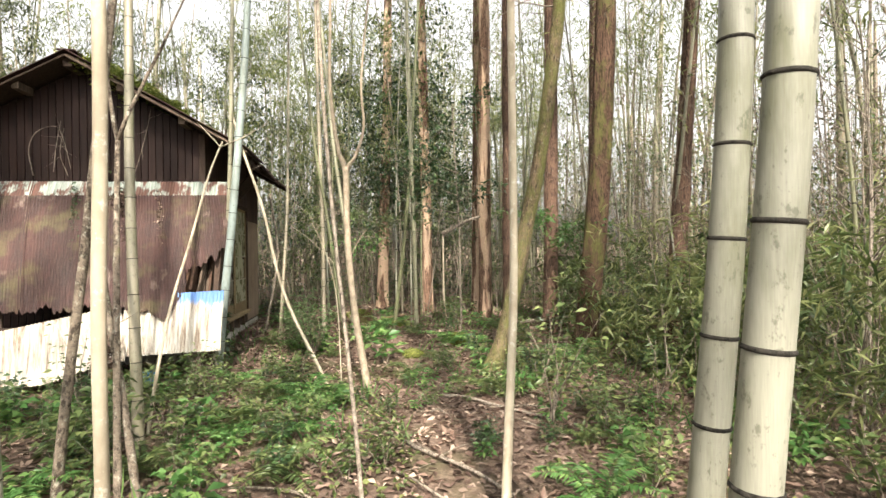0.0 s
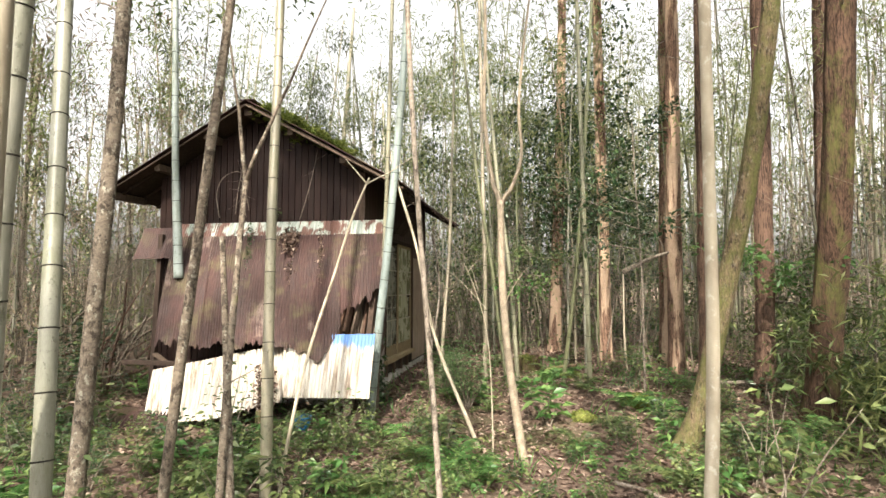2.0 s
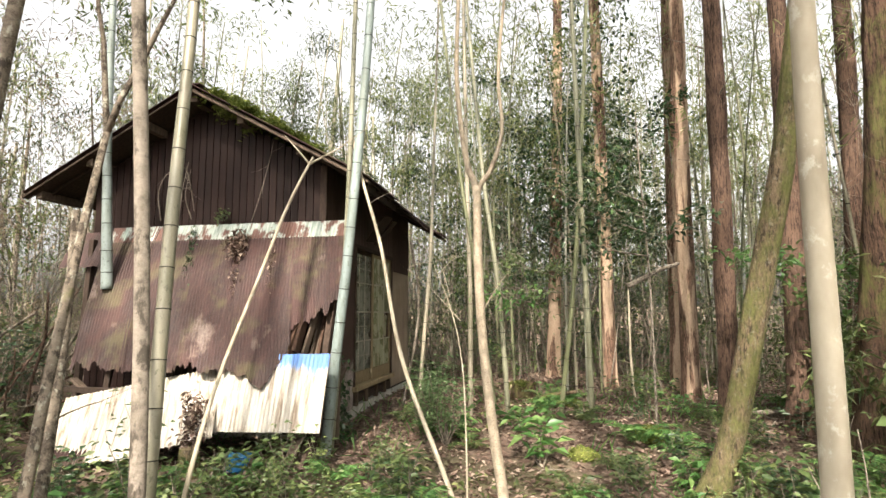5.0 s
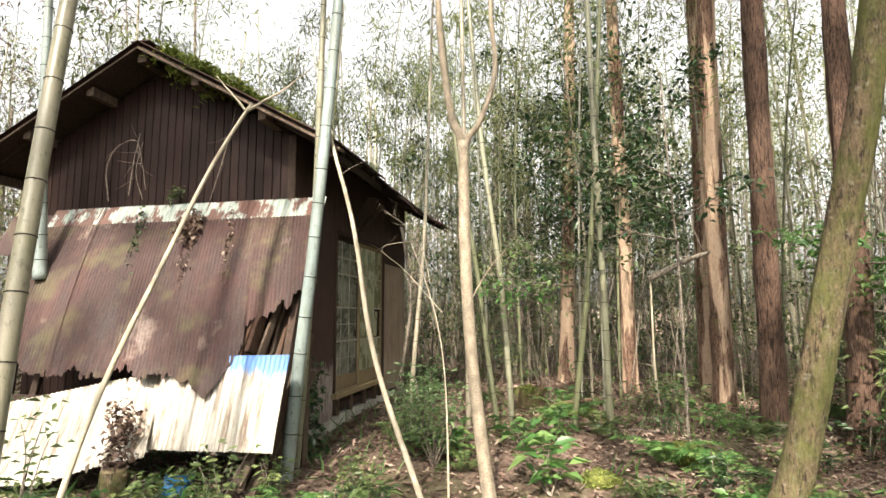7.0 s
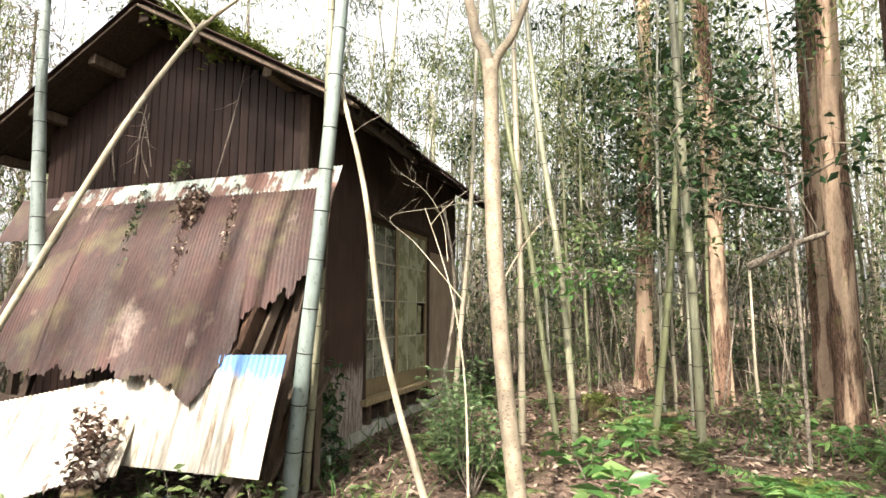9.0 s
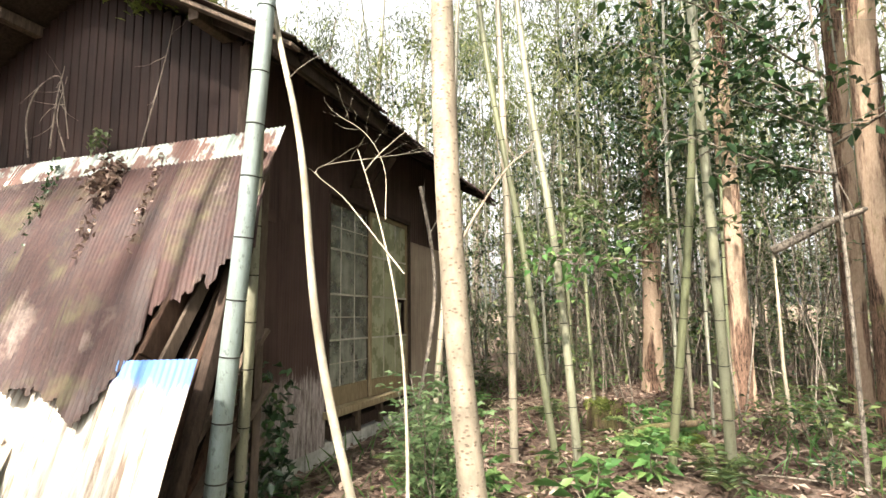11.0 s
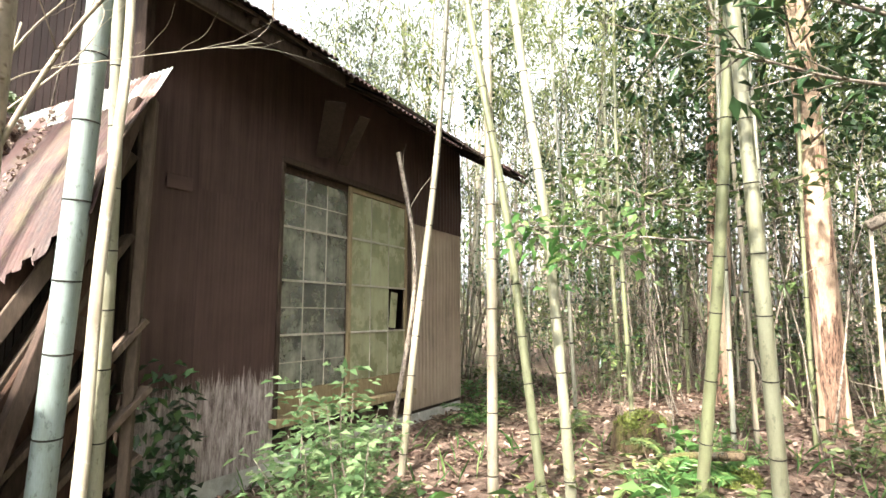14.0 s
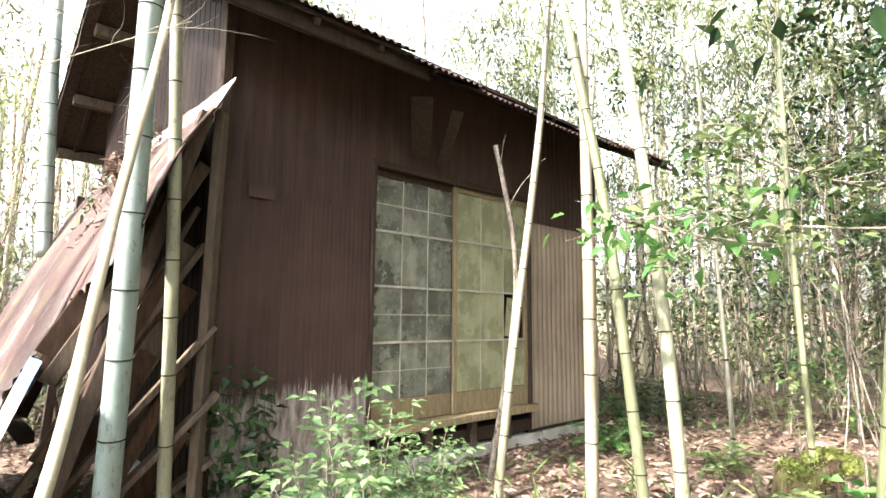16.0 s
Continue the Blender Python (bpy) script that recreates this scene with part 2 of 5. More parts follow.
M_CEDAR = bark("cedar_bark", (0.022, 0.013, 0.01), (0.15, 0.094, 0.069), 0.0, (12, 12, 1.5), 1.0)
M_CEDAR_PALE = bark("peeling_sunlit_cedar_bark", (0.03, 0.017, 0.012), (0.24, 0.15, 0.108), 0.08, (11, 11, 1.4), 1.0, shed_lit=1.25)
M_CEDAR_MOSS = bark("mossy_cedar_bark", (0.018, 0.011, 0.008), (0.14, 0.085, 0.06), 0.4, (12, 12, 1.5), 1.0)
M_MOSSY = bark("mossy_smooth_bark", (0.04, 0.029, 0.02), (0.19, 0.14, 0.09), 0.58, (8, 8, 2.4), 1.0, 0.3)


def smooth_bark(name, low, high, spot):
    """Thin, smooth bark with soft blotches and pale lichen."""
    w = Nodes(name)
    f = w.noise(w.coords(3, 3, 1.2), 3.0, 5.0, 0.6)
    k = w.noise(w.coords(1, 1, 0.8), 22.0, 5.0, 0.7)
    c = w.ramp(f, [(0.3, low), (0.65, high)])
    c = w.mix(w.ramp(k, [(0.57, (0, 0, 0)), (0.66, (0.6, 0.6, 0.6))]), c, spot)
    w.bump(k, 0.3, 0.004)
    return w.done(c, 0.75, spec=0.3)


M_PALE = smooth_bark("pale_cream_bark", (0.22, 0.185, 0.135), (0.4, 0.355, 0.275), (0.52, 0.49, 0.42))
M_GREYBARK = bark("grey_brown_bark", (0.06, 0.047, 0.037), (0.2, 0.165, 0.13), 0.1, (5, 5, 4), 0.5, 0.7)
M_TWIG = bark("grey_twig", (0.09, 0.075, 0.06), (0.28, 0.24, 0.2), 0.0, (6, 6, 4), 0.3)


def lenticel_mat():
    w = Nodes("lenticelled_bark")
    f = w.noise(w.coords(5, 5, 3), 3.0, 5.0, 0.65)
    c = w.ramp(f, [(0.3, (0.12, 0.098, 0.074)), (0.55, (0.25, 0.205, 0.15)), (0.75, (0.34, 0.3, 0.235))])
    vo = w.n("ShaderNodeTexVoronoi", Scale=1.0, Randomness=1.0)
    w.link(w.coords(45, 45, 75), vo.inputs["Vector"])
    spot = w.ramp(vo.outputs["Distance"], [(0.16, (0.8, 0.8, 0.8)), (0.34, (0, 0, 0))])
    c = w.mix(spot, c, (0.11, 0.075, 0.05))
    w.bump(spot, 0.5, 0.004)
    return w.done(c, 0.8)


M_LENTICEL = lenticel_mat()
M_BAM_GREY = bamboo_mat("blue_grey_bamboo", (0.2, 0.245, 0.245), (0.26, 0.3, 0.29), (0.13, 0.15, 0.13))
M_BAM_OLIVE = bamboo_mat("olive_bamboo", (0.155, 0.158, 0.11), (0.22, 0.215, 0.16), (0.12, 0.115, 0.075))
M_BAM_PALE = bamboo_mat("pale_bamboo", (0.2, 0.2, 0.165), (0.26, 0.255, 0.215), (0.1, 0.105, 0.06))
M_BAM_GREEN = bamboo_mat("green_bamboo", (0.11, 0.122, 0.066), (0.19, 0.19, 0.12))
M_BAM_TAN = bamboo_mat("dry_bamboo", (0.26, 0.225, 0.175), (0.19, 0.176, 0.132))
M_NODE = bark("dark_bamboo_node", (0.012, 0.011, 0.01), (0.04, 0.036, 0.03))
M_LEAF = leaf_mat("broad_green_leaf", (0.052, 0.092, 0.03), (0.112, 0.16, 0.055), (0.24, 0.285, 0.11), 0.4, 0.4)
M_LEAF_GREY = leaf_mat("grey_green_leaf", (0.05, 0.07, 0.035), (0.09, 0.115, 0.055), (0.16, 0.19, 0.1), 0.45, 0.35)
M_LEAF_DARK = leaf_mat("glossy_dark_leaf", (0.018, 0.045, 0.018), (0.035, 0.08, 0.028), (0.07, 0.13, 0.04), 0.3, 0.25)
M_LEAF_BRIGHT = leaf_mat("fresh_green_leaf", (0.06, 0.16, 0.042), (0.12, 0.25, 0.075), (0.26, 0.38, 0.13), 0.4, 0.5)
# light green for the window bush, with sunshine put into the colour
M_LEAF_SUNLIT = leaf_mat("sunlit_fresh_leaf", (0.1, 0.19, 0.075), (0.2, 0.31, 0.135), (0.38, 0.47, 0.25), 0.4, 0.5)
M_HERB = leaf_mat("olive_herb_leaf", (0.05, 0.075, 0.022), (0.11, 0.145, 0.045), (0.25, 0.27, 0.1), 0.5, 0.4)
M_BAMLEAF = leaf_mat("bamboo_leaf", (0.12, 0.16, 0.055), (0.22, 0.26, 0.1), (0.36, 0.37, 0.18), 0.5, 0.6)
M_DRYLEAF = leaf_mat("pale_dry_leaf", (0.16, 0.12, 0.08), (0.3, 0.23, 0.16), (0.42, 0.36, 0.26), 0.7, 0.4)
M_LITTER = leaf_mat("fallen_brown_leaf", (0.06, 0.034, 0.026), (0.19, 0.12, 0.092), (0.46, 0.36, 0.29), 0.7, 0.2)
M_NEEDLE = leaf_mat("cedar_needles", (0.025, 0.05, 0.02), (0.05, 0.08, 0.03), (0.09, 0.11, 0.04), 0.6, 0.2)
M_MOSS = leaf_mat("moss_clump", (0.1, 0.14, 0.025), (0.19, 0.235, 0.05), (0.31, 0.34, 0.09), 0.9, 0.35)


def moss_stone_mat():
    w = Nodes("moss_grown_stone")
    f = w.noise(w.coords(1, 1, 1), 9.0, 8.0, 0.75)
    c = w.ramp(f, [(0.3, (0.03, 0.035, 0.008)), (0.5, (0.1, 0.11, 0.022)), (0.7, (0.2, 0.2, 0.06))])
    w.bump(f, 0.8, 0.02)
    return w.done(c, 0.95)


M_MOSS_STONE = moss_stone_mat()
M_RUST = rust_mat()
M_REMNANT = paint_remnant_mat()
M_WHITE = white_sheet_mat()
M_WHITE_BLUE = white_sheet_mat(True)
M_BOARD = siding_mat("dark_brown_board", (0.006, 0.0032, 0.003), (0.019, 0.0098, 0.008))
M_SIDE = siding_mat("brown_painted_siding", (0.03, 0.0178, 0.016), (0.066, 0.041, 0.0365), True, 0.18, True)
M_SIDE_PLAIN = siding_mat("unpeeled_brown_and_shaded_tan_siding", (0.03, 0.0178, 0.016), (0.066, 0.041, 0.0365), sheet=True)
M_SIDE_TAN = siding_mat("tan_corrugated_siding", (0.17, 0.13, 0.1), (0.3, 0.24, 0.19), sheet=True)
M_WOOD_DARK = wood_mat("dark_old_wood", (0.02, 0.014, 0.011), (0.075, 0.05, 0.038))
M_WOOD_GREY = wood_mat("grey_weathered_wood", (0.05, 0.037, 0.028), (0.17, 0.125, 0.095))
M_PLANK = wood_mat("brown_split_plank", (0.03, 0.017, 0.012), (0.13, 0.075, 0.05))
M_BAR = wood_mat("pale_glazing_bar", (0.3, 0.28, 0.23), (0.55, 0.52, 0.45))
M_WOOD_SILL = wood_mat("window_wood", (0.16, 0.12, 0.07), (0.36, 0.29, 0.18))
M_CONCRETE = concrete_mat()
M_SOIL = soil_mat()
# wide low-high contrast puts forest reflections into the grime's colour
M_GLASS = dirty_glass_mat("dirty_glass_with_reflections", (0.03, 0.032, 0.026), (0.33, 0.34, 0.28), 0.55)
M_GLASS_FROST = dirty_glass_mat("green_frosted_glass", (0.15, 0.16, 0.095), (0.36, 0.37, 0.23), 0.08)
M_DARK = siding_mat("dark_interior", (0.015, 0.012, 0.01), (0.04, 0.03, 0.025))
M_BLUE = siding_mat("blue_plastic", (0.012, 0.06, 0.14), (0.02, 0.11, 0.22))

# ---- shapes ----
rnd = random.Random(7)
rng = np.random.default_rng(11)


def ground_z(x, y):
    rise = 0.2 * min(1.0, max(0.0, (y - 6.8) / 4.2))
    dip = -0.1 * min(1.0, max(0.0, (x - 2.0) / 2.0)) * max(0.0, 1 - max(0.0, y - 7) / 4)
    bump = 0.09 * noise.noise((x * 0.45, y * 0.45, 3.1)) + 0.03 * noise.noise((x * 1.9, y * 1.9, 8.7))
    far = max(0.0, math.hypot(x - 1, y - 6) - 22) * 0.05
    near_house = 1.0
    if -5 < x < 0 and 7.5 < y < 14:
        near_house = 0.3
    return rise + dip + bump * near_house + min(far, 3.0)


def mesh_of(name, bm, mat):
    me = bpy.data.meshes.new(name)
    bm.normal_update()
    bm.to_mesh(me)
    bm.free()
    me.materials.append(mat)
    return me


def smooth(me):
    me.polygons.foreach_set("use_smooth", [True] * len(me.polygons))
    return me


def part(name, bm, mat, parent=None, label="", round_=False):
    me = mesh_of(name, bm, mat) if isinstance(bm, bmesh.types.BMesh) else bm
    if round_:
        smooth(me)
    ob = new(name, me)
    if parent is not None:
        ob.parent = parent
    if label:
        ob["label"] = label
    return ob


def thing(name, label, category, group="", kind="", at=(0, 0, 0)):
    ob = new(name)
    ob.location = at
    ob.empty_display_size = 0.1
    return tagged(ob, label, category, group, kind)


def add_box(bm, lo, hi, m=None):
    r = bmesh.ops.create_cube(bm, size=1.0)
    lo, hi = Vector(lo), Vector(hi)
    t = Matrix.Translation((lo + hi) / 2) @ Matrix.Diagonal((*(hi - lo), 1))
    bmesh.ops.transform(bm, matrix=(m @ t) if m else t, verts=r["verts"])
    return r["verts"]


def box(lo, hi, bevel=0.0, m=None):
    bm = bmesh.new()
    add_box(bm, lo, hi, m)
    if bevel:
        bmesh.ops.bevel(bm, geom=bm.edges[:], offset=bevel, segments=1, affect='EDGES')
    return bm


def beam(a, b, w, h, bevel=0.004):
    """A squared timber from a to b."""
    a, b = Vector(a), Vector(b)
    d = b - a
    m = Matrix.Translation((a + b) / 2) @ d.to_track_quat('Z', 'Y').to_matrix().to_4x4()
    return box((-w / 2, -h / 2, -d.length / 2), (w / 2, h / 2, d.length / 2), bevel, m)


def curve_through(pts, steps):
    """A smooth line through a few points."""
    p = [Vector(q) for q in pts]
    p = [2 * p[0] - p[1]] + p + [2 * p[-1] - p[-2]]
    out = []
    n = len(p) - 3
    for i in range(steps + 1):
        u = i / steps * n
        k = min(int(u), n - 1)
        u -= k
        a, b, c, d = p[k:k + 4]
        out.append(0.5 * ((2 * b) + (c - a) * u + (2 * a - 5 * b + 4 * c - d) * u * u + (3 * b - a - 3 * c + d) * u ** 3))
    return out


def tube_data(line, radii, segs=8, wobble=0.0, seed=0.0, cap=True, furrow=0.0):
    """Vertices and faces of a round stem along a line."""
    vs, fs = [], []
    ref = Vector((1, 0, 0))
    for i, (p, r) in enumerate(zip(line, radii)):
        d = (line[min(i + 1, len(line) - 1)] - line[max(i - 1, 0)])
        d = d.normalized() if d.length > 1e-9 else Vector((0, 0, 1))
        if abs(d.dot(ref)) > 0.9:
            ref = Vector((0, 1, 0))
        u = (ref - d * ref.dot(d)).normalized()
        v = d.cross(u)
        for k in range(segs):
            a = 2 * math.pi * k / segs
            rr = r
            if wobble:
                rr *= 1 + wobble * noise.noise((math.cos(a) * 1.6 + seed, math.sin(a) * 1.6, p.z * 1.1 + seed))
            if furrow:
                rr *= 1 + furrow * (abs(noise.noise((math.cos(a) * 5.5 + seed, math.sin(a) * 5.5, p.z * 1.3))) - 0.25 + 0.5 * noise.noise((math.cos(a) * 11, math.sin(a) * 11 + seed, p.z * 4.0)))
            vs.append(p + (u * math.cos(a) + v * math.sin(a)) * rr)
    for i in range(len(line) - 1):
        for k in range(segs):
            a, b = i * segs + k, i * segs + (k + 1) % segs
            fs.append((a, b, b + segs, a + segs))
    if cap:
        fs.append(tuple(range(segs))[::-1])
        fs.append(tuple((len(line) - 1) * segs + k for k in range(segs)))
    return vs, fs


def data_mesh(name, vs, fs, mat, round_=True):
    me = bpy.data.meshes.new(name)
    me.from_pydata([tuple(v) for v in vs], [], fs)
    me.materials.append(mat)
    if round_:
        smooth(me)
    return me


def joined(parts_):
    vs, fs = [], []
    for v, f in parts_:
        k = len(vs)
        vs += list(v)
        fs += [tuple(i + k for i in q) for q in f]
    return vs, fs


def leaves_mesh(name, centres, length, width, mat, droop=0.4, spread=1.0, dirs=None):
    """Many small folded leaves, each a diamond bent along its rib."""
    c = np.asarray(centres, float)
    n = len(c)
    d = rng.normal(size=(n, 3)) * (1, 1, 0.6 * spread)
    if dirs is not None:
        d = np.asarray(dirs, float) + 0.35 * d
    d[:, 2] -= droop
    d /= np.linalg.norm(d, axis=1)[:, None] + 1e-9
    s = np.cross(d, rng.normal(size=(n, 3)) * (0.5, 0.5, 0.2) + (0, 0, 1))
    s /= np.linalg.norm(s, axis=1)[:, None] + 1e-9
    up = np.cross(s, d)
    ln = length * rng.uniform(0.6, 1.25, n)[:, None]
    wd = width * rng.uniform(0.7, 1.2, n)[:, None] / 2
    v = np.empty((n, 4, 3))
    v[:, 0] = c
    v[:, 1] = c + d * ln * 0.42 + s * wd + up * wd * 0.45
    v[:, 2] = c + d * ln - up * ln * 0.12
    v[:, 3] = c + d * ln * 0.42 - s * wd + up * wd * 0.45
    me = bpy.data.meshes.new(name)
    me.vertices.add(4 * n)
    me.vertices.foreach_set("co", v.reshape(-1))
    me.loops.add(6 * n)
    base = np.arange(n)[:, None] * 4
    me.loops.foreach_set("vertex_index", (base + np.array([0, 1, 2, 0, 2, 3])).reshape(-1).astype(np.int32))
    me.polygons.add(2 * n)
    me.polygons.foreach_set("loop_start", np.arange(2 * n, dtype=np.int32) * 3)
    me.polygons.foreach_set("loop_total", np.full(2 * n, 3, dtype=np.int32))
    me.update(calc_edges=True)
    me.materials.append(mat)
    return me


def clumps(n_clumps, per, centre, size, clump):
    """Leaf places in uneven clumps inside a box."""
    cc = np.asarray(centre) + rng.uniform(-1, 1, (n_clumps, 3)) * np.asarray(size)
    way = rng.normal(size=(n_clumps, 3)) * (1, 1, 0.35)
    way /= np.linalg.norm(way, axis=1)[:, None]
    u = rng.uniform(0, 1, (n_clumps * per, 1))
    pts = np.repeat(cc, per, axis=0) + np.repeat(way, per, axis=0) * u * clump * 3.2 + rng.normal(size=(n_clumps * per, 3)) * clump * (0.22 + 0.3 * u)
    pts[:, 2] -= (u[:, 0] ** 2) * clump * 1.3
    return pts


def stem_line(pts, top, steps=24, sink=0.12):
    """Lengthens a stem down into the ground and up to the height top, then smooths it."""
    p = [Vector(q) for q in sorted(pts, key=lambda q: q[2])]
    d = p[1] - p[0]
    g = ground_z(p[0].x, p[0].y) - sink
    if p[0].z > g + 0.02:
        k = (p[0].z - g) / max(d.z, 0.2)
        p.insert(0, Vector((p[0].x - 0.6 * d.x * k, p[0].y - 0.6 * d.y * k, g)))
    d = p[-1] - p[-2]
    if p[-1].z < top:
        k = (top - p[-1].z) / max(d.z, 0.2)
        k = min(k, 8.0)
        p.append(Vector((p[-1].x + 0.6 * d.x * k, p[-1].y + 0.6 * d.y * k, top)))
    zs = np.array([q.z for q in p])
    fine = np.linspace(zs[0], zs[-1], 161)
    xs, ys = np.interp(fine, zs, [q.x for q in p]), np.interp(fine, zs, [q.y for q in p])
    w = max(1, int(0.3 / max(fine[1] - fine[0], 1e-3)))
    for _ in range(3):
        pad = lambda a: np.concatenate([[2 * a[0] - a[w - i] for i in range(w)], a, [2 * a[-1] - a[-2 - i] for i in range(w)]])
        xs, ys = (np.convolve(pad(a), np.ones(2 * w + 1) / (2 * w + 1), 'valid') for a in (xs, ys))
    k = np.linspace(0, 160, steps + 1)
    return [Vector((np.interp(q, range(161), xs), np.interp(q, range(161), ys), np.interp(q, range(161), fine))) for q in k]


def grow_limb(start, way, length, r, steps=7, wander=0.25, segs=5):
    p, d = Vector(start), Vector(way).normalized()
    line = [p.copy()]
    for i in range(steps):
        d = (d + Vector((rnd.uniform(-1, 1), rnd.uniform(-1, 1), rnd.uniform(-0.6, 0.9))) * wander).normalized()
        p = p + d * (length / steps)
        line.append(p.copy())
    return line, [r * (1 - 0.85 * i / steps) for i in range(steps + 1)]


def tree(name, label, pts, d, top, mat, taper=0.55, wobble=0.12, flare=0.35, category="tree", group="", limbs=(), crown=None, segs=14, dead=0, arms=()):
    """A trunk through pts (diameter d at its foot) with limbs and, above, a crown."""
    big = d > 0.2
    line = stem_line(pts, top, 90 if big else 44)
    base = line[0].copy()
    tr = thing(name, label, category, group, at=base)
    n = len(line)
    radii = [d / 2 * (1 - (1 - taper) * i / n) * (1 + flare * math.exp(-(q.z - base.z) / 0.22)) for i, q in enumerate(line)]
    rel = [q - base for q in line]
    part("trunk", data_mesh("trunk", *tube_data(rel, radii, 40 if big else segs, wobble, rnd.uniform(0, 50), furrow=0.13 if big else 0.05), mat), None, tr)
    for z, way, ln, r in limbs:
        k = min(range(n), key=lambda i: abs(line[i].z - z))
        ll, rr = grow_limb(rel[k], way, ln, r, 9, 0.12)
        part("limb", data_mesh("limb", *tube_data(ll, rr, 6), mat), None, tr)
    for way, r in arms:
        ll = [q - base for q in curve_through(way, 22)]
        part("limb", data_mesh("limb", *tube_data(ll, [r * (1 - 0.6 * i / 22) for i in range(23)], 9, 0.08, r * 90), mat), None, tr)
        if r < 0.012:
            for k in (9, 12, 14, 16, 18, 19, 20, 21, 21):
                sl, sr = grow_limb(ll[k], (ll[k] - ll[k - 3]).normalized() + Vector((rnd.uniform(-0.9, 0.9), rnd.uniform(-0.9, 0.9), rnd.uniform(-0.5, 0.7))), rnd.uniform(0.12, 0.3), r * 0.35, 5, 0.25)
                part("twig", data_mesh("twig", *tube_data(sl, sr, 4), mat), None, tr)
    for _ in range(dead):
        k = rnd.randrange(n // 3, n - 2)
        a = rnd.uniform(0, 6.28)
        ll, rr = grow_limb(rel[k], (math.cos(a), math.sin(a), rnd.uniform(-0.2, 0.5)), rnd.uniform(0.5, 1.3) * min(1.0, d * 4 + 0.25), min(0.013, d * 0.09), 6, 0.3)
        part("dead_branch", data_mesh("dead_branch", *tube_data(ll, rr, 5), M_TWIG), None, tr)
    if crown:
        pts_, ln, wd, lm = crown
        part("crown", leaves_mesh("crown", np.asarray(pts_) - np.array(base), ln, wd, lm), None, tr)
    return tr


def bamboo(label, pts, d, top, mat, gap=0.33, group="tall bamboo culms", leaves=0, ring=M_NODE, leaf=None, foot=False, ring_h=0.05):
    """A jointed bamboo culm: each node is a dark ring of its own. foot: it ends where its points begin."""
    line = curve_through(pts + [(2 * pts[-1][0] - pts[0][0], 2 * pts[-1][1] - pts[0][1], top)], 60) if foot else stem_line(pts, top, 60)
    base = line[0].copy()
    tr = thing("bamboo", label, "bamboo", group, at=base)
    rel = [q - base for q in line]
    n = len(rel)
    rad = lambda f: d / 2 * (1 - 0.5 * f)
    part("culm", data_mesh("culm", *tube_data(rel, [rad(i / n) for i in range(n)], 12), mat), None, tr)
    at, k = 0.12 * rnd.random() + 0.15, 0.0
    acc = 0.0
    for i in range(n - 1):
        seg = (rel[i + 1] - rel[i]).length
        while acc + seg >= at and at < 9.0:
            p = rel[i].lerp(rel[i + 1], (at - acc) / seg)
            dd = (rel[i + 1] - rel[i]).normalized()
            r = rad(i / n)
            h = max(0.0025, r * ring_h)
            ln = [p - dd * h * 1.6, p - dd * h * 0.6, p + dd * h * 0.4, p + dd * h * 1.2]
            part("node_ring", data_mesh("node_ring", *tube_data(ln, [r * 1.01, r * 1.09, r * 1.07, r * 1.0], 12, cap=False), ring), None, tr)
            at += gap * rnd.uniform(0.85, 1.12)
        acc += seg
    if leaves:
        pl = []
        for _ in range(leaves):
            q = rel[rnd.randrange(int(n * 0.45), n)]
            ang, rr_ = rnd.uniform(0, 6.28), rnd.uniform(0.2, 1.3)
            pl.append(np.array(q) + (math.cos(ang) * rr_, math.sin(ang) * rr_, rnd.uniform(-0.3, 0.4)))
        pl = np.repeat(np.array(pl), 14, axis=0) + rng.normal(size=(leaves * 14, 3)) * 0.16
        part("crown", leaves_mesh("crown", pl, 0.13, 0.02, leaf or M_BAMLEAF, 0.7), None, tr)
    return tr


def corrugated(name, w, h, mat, pitch=0.036, amp=0.008, bottom=None, rows=8, sag=0.0, thick=0.0018, shear=0.0):
    """A corrugated sheet in its own plane: x across, y up, waves along z. bottom(x) cuts its lower edge."""
    cols = max(4, int(round(w / pitch * 4)))
    vs, fs = [], []
    for side in (0, 1):
        for i in range(cols + 1):
            x = w * i / cols
            lo = bottom(x) if bottom else 0.0
            for j in range(rows + 1):
                f = j / rows
                y = lo + (h - lo) * f
                z = amp * math.sin(2 * math.pi * x / pitch) + sag * math.sin(math.pi * f) + 0.012 * noise.noise((x * 1.7, y * 1.7, w * 9.1))
                vs.append((x + shear * (1 - y / h), y, z - side * thick))
    k = (cols + 1) * (rows + 1)
    for side in (0, 1):
        for i in range(cols):
            for j in range(rows):
                a = side * k + i * (rows + 1) + j
                q = (a, a + rows + 1, a + rows + 2, a + 1)
                fs.append(q if side == 0 else q[::-1])
    return data_mesh(name, vs, fs, mat)


def plane_pose(origin, across, up):
    """The pose that lays a sheet's x along across and its y along up."""
    x = Vector(across).normalized()
    y = (Vector(up) - x * Vector(up).dot(x)).normalized()
    z = x.cross(y)
    m = Matrix((x, y, z)).transposed().to_4x4()
    m.translation = Vector(origin)
    return m

# ---- ground ----


